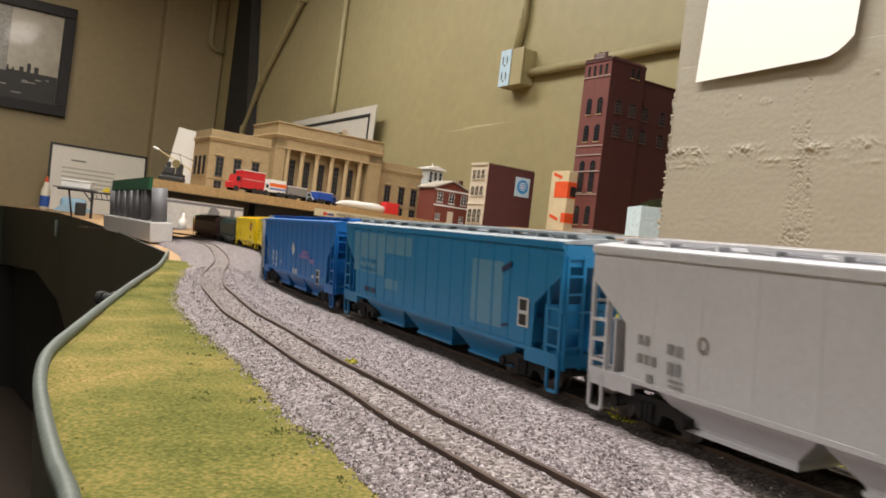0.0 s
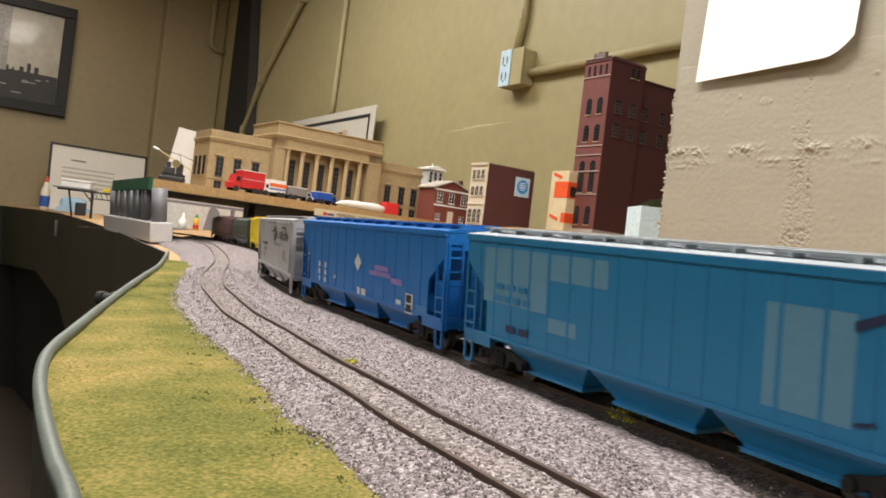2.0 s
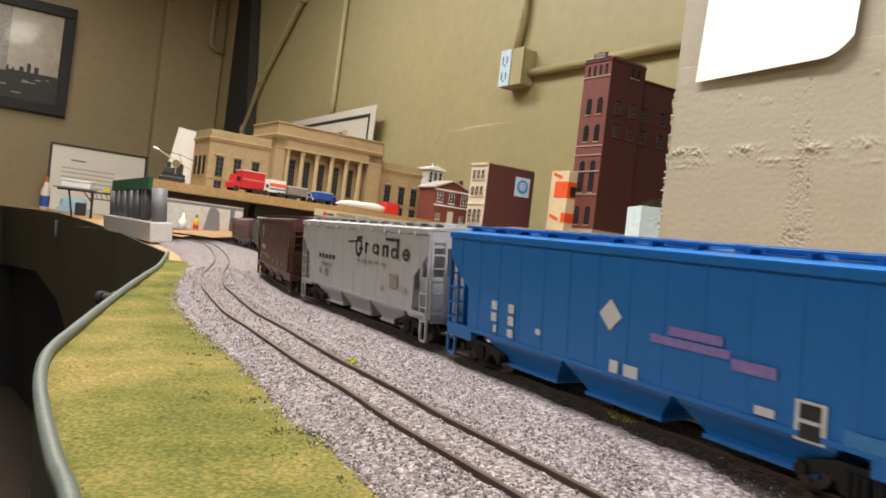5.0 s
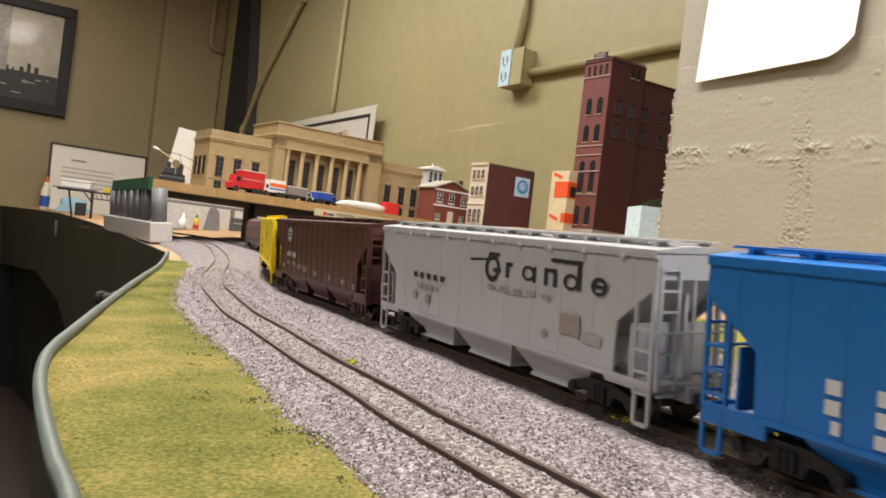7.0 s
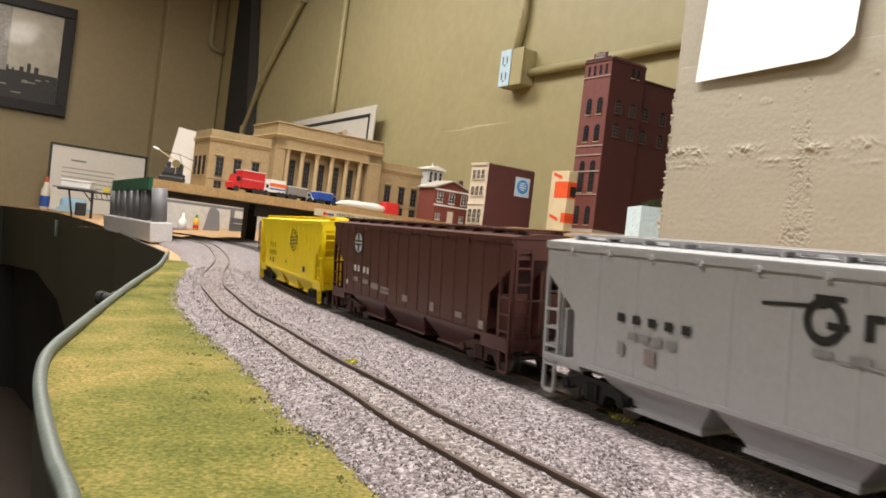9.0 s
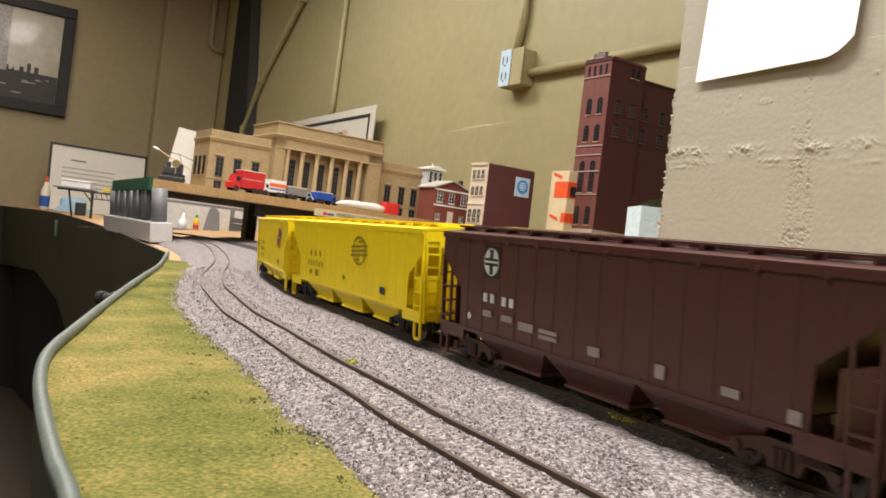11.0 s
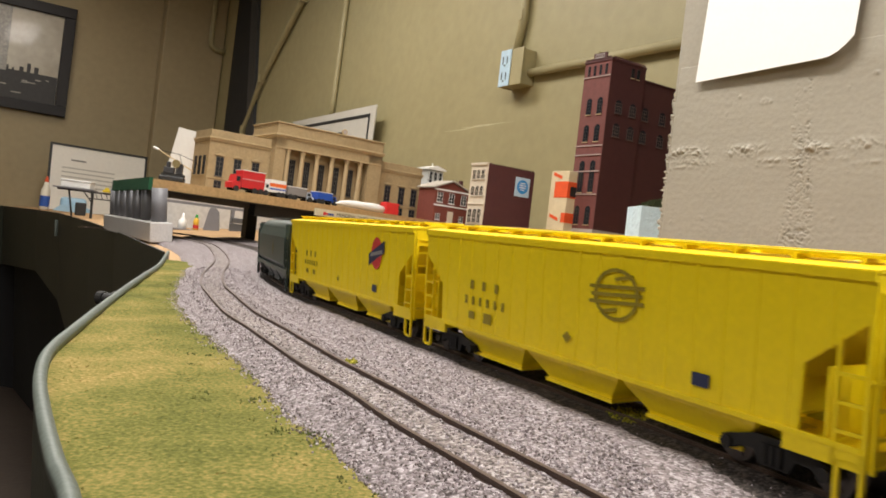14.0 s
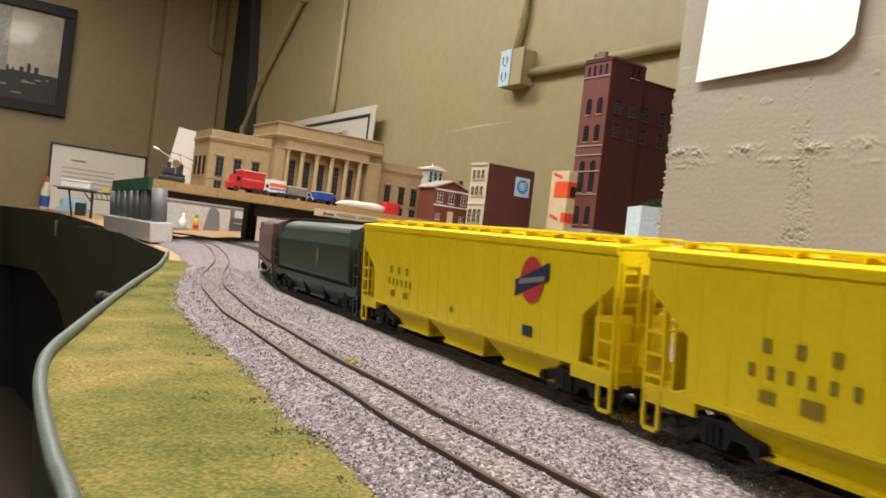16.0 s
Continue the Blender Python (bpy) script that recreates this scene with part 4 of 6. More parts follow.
        if kind == "patch":
            box(bm, x - wd / 2, -w - 0.00012, z - tl / 2, x + wd / 2, -w + 0.0001, z + tl / 2)
        elif kind == "bar":
            box(bm, x - wd / 2, face - 0.00005, z - tl / 2, x + wd / 2, face + 0.0001, z + tl / 2)
        elif kind in ("ring", "hoop"):
            ring_mark(bm, x, z, wd / 2, tl / 2, face, 0.38 if kind == "ring" else 0.14)
        elif kind == "disc":
            prism([(x + wd / 2 * math.cos(a), z + tl / 2 * math.sin(a)) for a in (math.tau * i / 24 for i in range(24))], "y", face - 0.00005, face + 0.0001, bm)
        elif kind == "diamond":
            prism([(x - wd / 2, z), (x, z - tl / 2), (x + wd / 2, z), (x, z + tl / 2)], "y", face - 0.00005, face + 0.0001, bm)
        elif kind == "slant":
            prism([(x - wd / 2, z - tl * 0.9), (x + wd / 2, z + tl * 0.1), (x + wd / 2, z + tl * 0.9), (x - wd / 2, z - tl * 0.1)], "y", face - 0.00006, face + 0.0001, bm)
        part("marking", bm, material, car)
    return car


def ring_mark(bm, x, z, rx, rz, face, thick=0.38):
    o, i = [], []
    for k in range(20):
        a = math.tau * k / 20
        o.append((x + rx * math.cos(a), z + rz * math.sin(a)))
        i.append((x + rx * (1 - thick) * math.cos(a), z + rz * (1 - thick) * math.sin(a)))
    vo = [bm.verts.new((p[0], face - 0.00006, p[1])) for p in o]
    vi = [bm.verts.new((p[0], face - 0.00006, p[1])) for p in i]
    for k in range(20):
        bm.faces.new((vo[k], vo[(k + 1) % 20], vi[(k + 1) % 20], vi[k]))


def car_paint(name, color, rough=0.38, dirt=None):
    return mat(name, color, rough, scale=25, vary=0.07, bump=0.04, fine=20, dirt=dirt or tuple(c * 0.8 for c in color), dirt_amount=0.5)


P_WHITE = car_paint("car_white", (0.66, 0.66, 0.70))
P_TEAL = car_paint("car_teal", (0.016, 0.20, 0.44))
P_BLUE = car_paint("car_blue", (0.010, 0.155, 0.50))
P_GREY = car_paint("car_grey", (0.45, 0.455, 0.485))
P_BROWN = car_paint("car_brown", (0.085, 0.030, 0.027))
P_YELLOW = car_paint("car_yellow", (0.91, 0.70, 0.004), 0.45)
P_GREEN = car_paint("car_green", (0.030, 0.050, 0.046))
P_PLUM = car_paint("car_plum", (0.11, 0.055, 0.058))
M_TEAL = car_paint("teal_patch", (0.115, 0.285, 0.44))
M_BLACK = mat("mark_black", (0.02, 0.02, 0.022), 0.5, scale=200)
M_OLIVE = mat("mark_olive", (0.28, 0.215, 0.012), 0.6, scale=400, vary=0.3)
M_WHITE = mat("mark_white", (0.62, 0.64, 0.66), 0.5, scale=400, vary=0.1)
M_PINK = mat("mark_pink", (0.24, 0.18, 0.47), 0.5, scale=500, vary=0.3)
M_RED = mat("mark_red", (0.62, 0.05, 0.05), 0.5, scale=200)
M_NAVY = mat("mark_navy", (0.02, 0.03, 0.09), 0.5, scale=200)
M_GREY = mat("mark_grey", (0.28, 0.28, 0.29), 0.5, scale=400, vary=0.2)
M_PALE = mat("mark_pale", (0.30, 0.25, 0.24), 0.5, scale=400, vary=0.2)

def bars(u0, u1, n, z, tall, material, L=0.22, fill=0.7, kind="bar"):
    """A row of n plain bars between two places."""
    w = (u1 - u0) * L / n * fill
    return [(u0 + (u1 - u0) * (k + 0.5) / n, z, w, tall, material, kind) for k in range(n)]


MARK_WHITE = bars(0.09, 0.115, 2, 0.0270, 0.0030, M_GREY) + bars(0.145, 0.178, 2, 0.0262, 0.0030, M_GREY) + bars(0.09, 0.13, 3, 0.0215, 0.0028, M_GREY) + bars(0.148, 0.175, 2, 0.0208, 0.0036, M_GREY) + [(0.209, 0.0295, 0.004, 0.0045, M_PALE, "ring"), (0.118, 0.0160, 0.0025, 0.003, M_GREY, "bar")] + bars(0.148, 0.185, 1, 0.0175, 0.0006, M_GREY) + bars(0.148, 0.185, 1, 0.0160, 0.0006, M_GREY)
MARK_TEAL = [(0.15, 0.0385, 0.044, 0.0215, M_TEAL, "patch"), (0.325, 0.0445, 0.033, 0.0092, M_TEAL, "patch"), (0.29, 0.0242, 0.018, 0.0050, M_TEAL, "patch"), (0.728, 0.0312, 0.0245, 0.0255, M_TEAL, "patch"),
             (0.797, 0.0425, 0.007, 0.0028, M_NAVY, "slant"), (0.798, 0.0203, 0.005, 0.0012, M_NAVY, "slant"), (0.855, 0.0267, 0.0072, 0.0108, M_WHITE, "bar")]
MARK_TEAL += bars(0.09, 0.20, 3, 0.0345, 0.0022, P_TEAL) + bars(0.09, 0.21, 4, 0.0300, 0.0022, P_TEAL) + bars(0.13, 0.21, 2, 0.0190, 0.0026, M_NAVY)
MARK_BLUE = [(0.462, 0.0325, 0.011, 0.0100, M_WHITE, "diamond"), (0.62, 0.0316, 0.020, 0.0026, M_PINK, "bar"), (0.61, 0.0285, 0.030, 0.0024, M_PINK, "bar"), (0.71, 0.0265, 0.014, 0.0030, M_PINK, "bar"), (0.785, 0.0175, 0.0085, 0.0095, M_WHITE, "bar"),
             (0.51, 0.0160, 0.0065, 0.0050, M_WHITE, "bar"), (0.475, 0.0165, 0.004, 0.0045, M_WHITE, "bar"), (0.728, 0.0168, 0.006, 0.0022, M_WHITE, "bar"), (0.85, 0.0165, 0.012, 0.0034, mat("pale_blue", (0.05, 0.22, 0.50), 0.5), "bar")]
MARK_BLUE += bars(0.14, 0.165, 1, 0.0268, 0.0034, M_WHITE) + bars(0.195, 0.22, 1, 0.0268, 0.0034, M_WHITE) + bars(0.14, 0.165, 1, 0.0222, 0.0034, M_WHITE) + bars(0.195, 0.22, 1, 0.0222, 0.0034, M_WHITE) + bars(0.15, 0.165, 1, 0.0178, 0.003, M_WHITE) + bars(0.195, 0.22, 1, 0.0175, 0.003, M_WHITE) + bars(0.28, 0.30, 1, 0.021, 0.002, M_WHITE)
MARK_TEAL += [(0.855, 0.0294, 0.0046, 0.0040, M_BLACK, "bar"), (0.855, 0.0240, 0.0046, 0.0040, M_BLACK, "bar")]
MARK_BLUE += [(0.785, 0.0198, 0.0056, 0.0036, M_BLACK, "bar"), (0.785, 0.0152, 0.0056, 0.0036, M_BLACK, "bar")]
MARK_GREY = [(0.500, 0.0412, 0.0112, 0.0112, M_BLACK, "ring"), (0.516, 0.0404, 0.0056, 0.0016, M_BLACK, "bar"), (0.460, 0.0440, 0.018, 0.0012, M_BLACK, "slant"), (0.505, 0.0466, 0.008, 0.0012, M_BLACK, "bar"),
             (0.552, 0.0412, 0.0022, 0.0058, M_BLACK, "bar"), (0.562, 0.0434, 0.0030, 0.0016, M_BLACK, "bar"), (0.620, 0.0412, 0.0085, 0.0056, M_BLACK, "ring"), (0.638, 0.0410, 0.0018, 0.0056, M_BLACK, "bar"),
             (0.672, 0.0410, 0.0020, 0.0060, M_BLACK, "bar"), (0.698, 0.0405, 0.0020, 0.0052, M_BLACK, "bar"), (0.685, 0.0434, 0.0070, 0.0014, M_BLACK, "bar"), (0.742, 0.0405, 0.0085, 0.0056, M_BLACK, "ring"),
             (0.762, 0.0430, 0.0020, 0.0100, M_BLACK, "bar"), (0.728, 0.0472, 0.018, 0.0014, M_BLACK, "bar"), (0.812, 0.0405, 0.0085, 0.0060, M_BLACK, "ring"), (0.812, 0.0405, 0.0070, 0.0010, M_BLACK, "bar"),
             (0.745, 0.0262, 0.011, 0.0070, M_PALE, "bar"), (0.676, 0.0212, 0.004, 0.0036, M_GREY, "diamond"), (0.80, 0.0230, 0.010, 0.0030, mat("soft_grey", (0.36, 0.36, 0.37), 0.5), "bar")]
MARK_GREY += bars(0.16, 0.32, 5, 0.0325, 0.0026, M_BLACK, fill=0.45) + bars(0.19, 0.29, 4, 0.0275, 0.0024, M_GREY) + bars(0.17, 0.19, 1, 0.023, 0.004, M_GREY) + bars(0.225, 0.255, 1, 0.0225, 0.0046, M_PALE) + bars(0.48, 0.70, 5, 0.0340, 0.0016, M_GREY, fill=0.55) + bars(0.50, 0.63, 1, 0.0330, 0.0004, M_GREY)
MARK_BROWN = [(0.172, 0.0433, 0.0125, 0.0122, M_BLACK, "bar"), (0.172, 0.0433, 0.0112, 0.0110, M_WHITE, "disc"), (0.172, 0.0433, 0.0028, 0.0100, M_BLACK, "bar"), (0.172, 0.0433, 0.0100, 0.0030, M_BLACK, "bar"), (0.172, 0.0433, 0.0096, 0.0008, M_WHITE, "bar"), (0.36, 0.0216, 0.011, 0.0014, M_PALE, "bar"), (0.36, 0.0196, 0.011, 0.0014, M_PALE, "bar"), (0.295, 0.0214, 0.010, 0.0030, M_PALE, "bar"), (0.100, 0.0200, 0.0035, 0.0032, M_WHITE, "diamond"),
              (0.48, 0.0195, 0.006, 0.003, M_PALE, "bar"), (0.62, 0.0192, 0.004, 0.004, M_PALE, "bar"), (0.74, 0.0190, 0.006, 0.0024, M_PALE, "bar"), (0.83, 0.0175, 0.004, 0.0034, M_PALE, "bar")]
MARK_BROWN += bars(0.145, 0.195, 2, 0.0290, 0.0034, M_WHITE, fill=0.52) + bars(0.21, 0.26, 2, 0.0288, 0.0034, M_WHITE, fill=0.52) + bars(0.145, 0.19, 1, 0.0228, 0.0024, M_PALE) + bars(0.21, 0.26, 1, 0.0226, 0.0024, M_PALE)
MARK_Y1 = bars(0.160, 0.285, 3, 0.0330, 0.0036, M_OLIVE, fill=0.27) + bars(0.150, 0.30, 6, 0.0265, 0.0034, M_OLIVE, fill=0.32) + bars(0.17, 0.20, 1, 0.0205, 0.003, M_OLIVE) + bars(0.22, 0.26, 1, 0.0205, 0.004, M_OLIVE)
MARK_Y1 += [(0.573, 0.0390, 0.0215, 0.0165, M_OLIVE, "hoop")] + [(0.573 + dx, z, wd, 0.0014, M_OLIVE, "slant") for dx, z, wd in ((0.014, 0.0444, 0.008), (0.0, 0.0414, 0.026), (0.0, 0.0390, 0.024), (0.0, 0.0366, 0.026), (-0.014, 0.0338, 0.008))] + [(0.470, 0.0220, 0.005, 0.0040, M_OLIVE, "diamond"), (0.731, 0.0202, 0.0062, 0.0036, M_NAVY, "bar")]
MARK_Y2 = bars(0.150, 0.280, 3, 0.0322, 0.0036, M_OLIVE, fill=0.27) + bars(0.150, 0.29, 6, 0.0262, 0.0032, M_OLIVE, fill=0.32) + bars(0.17, 0.20, 1, 0.0205, 0.003, M_OLIVE) + bars(0.24, 0.27, 1, 0.0205, 0.003, M_OLIVE) + [(0.758, 0.0390, 0.0145, 0.0170, M_RED, "disc"), (0.758, 0.0390, 0.0215, 0.0078, M_NAVY, "slant"), (0.758, 0.0390, 0.0165, 0.0024, M_GREY, "slant"), (0.752, 0.0203, 0.0062, 0.0038, M_NAVY, "bar"), (0.480, 0.0205, 0.004, 0.0036, M_OLIVE, "diamond")]
MARK_GREEN = [(0.60, 0.0310, 0.008, 0.012, mat("faded_yellow", (0.20, 0.17, 0.07), 0.6), "diamond")]


hopper_car("white covered hopper car with grey lettering", 0.2850, 0.0600, P_WHITE, P_WHITE, 12, MARK_WHITE, proud=0.00018, side=(0.003, 0))
hopper_car("teal-blue covered hopper car with pale repainted patches", 0.5180, 0.3010, P_TEAL, mat("dusty_roof", (0.34, 0.38, 0.42), 0.6, scale=40, vary=0.15), 17, MARK_TEAL, side=(0.003, 0.009))
hopper_car("bright blue covered hopper car with a white diamond", 0.7570, 0.5370, P_BLUE, P_BLUE, 14, MARK_BLUE, side=(0.005, 0.012))
hopper_car("light grey covered hopper car with large black script", 0.9815, 0.7770, P_GREY, mat("grey_roof", (0.42, 0.42, 0.44), 0.5, scale=40), 11, MARK_GREY, proud=0.0002, side=(0.0035, 0.015), foot=0.0125, lugs=True)
hopper_car("dark oxide-brown covered hopper car with a round white emblem", 1.2105, 1.0040, P_BROWN, P_BROWN, 16, MARK_BROWN, TRUCK_BROWN, side=(0.0045, 0.016), lugs=True)
hopper_car("bright yellow covered hopper car with a dark emblem outline", 1.4510, 1.2305, P_YELLOW, P_YELLOW, 20, MARK_Y1, proud=0.00025, side=(0.002, 0.0145))
hopper_car("bright yellow covered hopper car with a red and navy emblem", 1.6810, 1.4647, P_YELLOW, P_YELLOW, 20, MARK_Y2, proud=0.00025, side=(0.003, 0.0057))
hopper_car("dark green round-sided covered hopper car", 1.886, 1.688, P_GREEN, P_GREEN, 0, MARK_GREEN, rounded=True)
hopper_car("dull plum-brown round-sided covered hopper car", 2.10, 1.896, P_PLUM, P_PLUM, 0, (), rounded=True)


# ---- structures on the upper deck ----
PLACE[0] = BEYOND
STUCCO = mat("tan_stucco", (0.37, 0.275, 0.15), 0.7, scale=28, vary=0.2, bump=0.1, dirt=(0.22, 0.15, 0.075), dirt_amount=0.6)
STUCCO_LIGHT = mat("tan_column", (0.43, 0.325, 0.185), 0.7, scale=60, vary=0.10)
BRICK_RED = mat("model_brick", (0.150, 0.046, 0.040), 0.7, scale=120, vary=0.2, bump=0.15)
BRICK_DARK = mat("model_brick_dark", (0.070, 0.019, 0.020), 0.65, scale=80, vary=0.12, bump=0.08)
CREAM = mat("cream_front", (0.60, 0.53, 0.43), 0.6, scale=80, vary=0.08)
CONCRETE = mat("model_concrete", (0.36, 0.33, 0.31), 0.8, scale=60)


def window(parent, x0, z0, x1, z1, y, rows=4, cols=2, frame_mat=None, axis="y", arched=False, sill=True):
    """A recessed dark pane with bars, on the face y (axis y) or on the face x = y (axis x)."""
    fm = frame_mat or BLACK

    def bx(bm, a0, c0, a1, c1, d0, d1):
        if axis == "y":
            box(bm, a0, d0, c0, a1, d1, c1)
        else:
            box(bm, d0, a0, c0, d1, a1, c1)

    pane = bmesh.new()
    if arched:
        cx, r = (x0 + x1) / 2, (x1 - x0) / 2
        arc = [(cx + r * math.cos(a), z1 - r + r * math.sin(a)) for a in (math.pi * k / 8 for k in range(9))]
        prism([(x0, z0), (x1, z0)] + arc, axis, y - 0.0006, y + 0.001, pane)
    else:
        bx(pane, x0, z0, x1, z1, y - 0.0006, y + 0.001)
    win = part("window", pane, GLASS_DARK, parent)
    bars_bm = bmesh.new()
    t = max(0.0005, (x1 - x0) * 0.05)
    for k in range(cols + 1):
        x = x0 + (x1 - x0) * k / cols
        bx(bars_bm, x - t / 2, z0, x + t / 2, z1 - (0.3 * (x1 - x0) if arched else 0), y - 0.0011, y - 0.0004)
    for k in range(rows + 1):
        z = z0 + (z1 - z0) * k / rows
        if arched and k == rows:
            continue
        bx(bars_bm, x0, z - t / 2, x1, z + t / 2, y - 0.00115, y - 0.0004)
    part("glazing_bar", bars_bm, fm, win)
    if sill:
        sb = bmesh.new()
        bx(sb, x0 - t * 2, z0 - 0.0016, x1 + t * 2, z0 - 0.0003, y - 0.0018, y)
        part("sill", sb, frame_mat or STUCCO_LIGHT, win)
    return win


def pediment(parent, x0, x1, z, y, material):
    c = (x0 + x1) / 2
    part("pediment", prism([(x0 - 0.003, z), (x1 + 0.003, z), (x1 + 0.003, z + 0.0014), (c, z + 0.0048), (x0 - 0.003, z + 0.0014)], "y", y - 0.0025, y), material, parent)


def station():
    st = thing("station_building", pose(-0.3377, 1.4997, DECK_Z, 0, 0, 36), "tan classical railway station model with a row of tall columns", "model building")
    W, D = 0.236, 0.118
    part("main_hall", boxes((0, 0.022, 0, W, D, 0.124), (0, 0, 0, 0.021, 0.022, 0.124), (W - 0.030, 0, 0, W, 0.022, 0.124)), STUCCO, st)
    part("entablature", boxes((0, 0.0, 0.102, W, 0.0218, 0.124)), STUCCO, st)
    part("cornice", boxes((-0.004, -0.005, 0.1245, W + 0.004, D + 0.004, 0.1285), (-0.002, -0.0025, 0.1205, W + 0.002, D + 0.002, 0.1244), bevel=0.0006), STUCCO_LIGHT, st)
    part("parapet", boxes((0.000, -0.001, 0.1286, W, D, 0.148), bevel=0.0005), STUCCO, st)
    part("coping", boxes((-0.0025, -0.0035, 0.1481, W + 0.0025, D + 0.0025, 0.1505), bevel=0.0005), STUCCO_LIGHT, st)
    part("frieze", boxes((0.0, -0.0015, 0.1015, W, 0.0, 0.1045)), STUCCO_LIGHT, st)
    part("plinth_step", boxes((-0.003, -0.012, 0, W + 0.003, 0.0, 0.006), (0.0, -0.008, 0.0061, W, 0.0, 0.010)), STUCCO_LIGHT, st)
    shaft = mesh("column", tube([(0, 0, 0.010), (0, 0, 0.013), (0, 0, 0.0135), (0, 0, 0.095), (0, 0, 0.0955), (0, 0, 0.1018)], [0.0062, 0.0062, 0.0050, 0.0043, 0.0058, 0.0062], 14), STUCCO_LIGHT, smooth=False)
    for x in (0.029, 0.060, 0.092, 0.125, 0.158, 0.189):
        twin("column", shaft, st, pose(x, 0.006, 0))
    for x0 in (0.0365, 0.068, 0.100, 0.133, 0.166):
        window(st, x0, 0.030, x0 + 0.0165, 0.084, 0.0212, 6, 4, mat("bronze_bars", (0.10, 0.09, 0.08), 0.5))
    for x in (0.0365, 0.068, 0.100, 0.133, 0.166):
        pediment(st, x, x + 0.0165, 0.088, 0.0218, STUCCO_LIGHT)
    for nm, x0, x1, wins in (("left", -0.119, -0.0005, (-0.104, -0.070, -0.0345)), ("right", W + 0.0005, 0.352, (0.262, 0.2975, 0.329))):
        part("wing", boxes((x0, 0.020, 0, x1, 0.105, 0.098)), STUCCO, st)
        part("cornice", boxes((x0 - 0.003, 0.016, 0.0981, x1 + 0.003, 0.107, 0.1015), (x0 - 0.0015, 0.018, 0.094, x1 + 0.0015, 0.106, 0.098), bevel=0.0005), STUCCO_LIGHT, st)
        part("parapet", boxes((x0, 0.0195, 0.1016, x1, 0.105, 0.1150), bevel=0.0005), STUCCO, st)
        part("string_course", boxes((x0 - 0.001, 0.0185, 0.0255, x1 + 0.001, 0.0199, 0.0275)), STUCCO_LIGHT, st)
        for wx in wins:
            window(st, wx, 0.031, wx + 0.0135, 0.066, 0.0195, 4, 2, mat("bronze_bars", (0.1, 0.09, 0.08)))
            pediment(st, wx, wx + 0.0135, 0.0685, 0.0199, STUCCO_LIGHT)
            window(st, wx, 0.004, wx + 0.0135, 0.022, 0.0195, 2, 2, mat("bronze_bars", (0.1, 0.09, 0.08)), sill=False)
    for k in range(3):
        window(st, 0.033 + k * 0.024, 0.031, 0.043 + k * 0.024, 0.066, -0.1195, 4, 2, axis="x")
    clock = part("roof_emblem", tube([(W * 0.60, -0.002, 0.1555), (W * 0.60, 0.001, 0.1555)], 0.0058, 18), STUCCO_LIGHT, st, "small round roof clock")
    part("clock_face", tube([(W * 0.60, -0.0026, 0.1555), (W * 0.60, -0.0020, 0.1555)], 0.0042, 16), CONCRETE, clock)


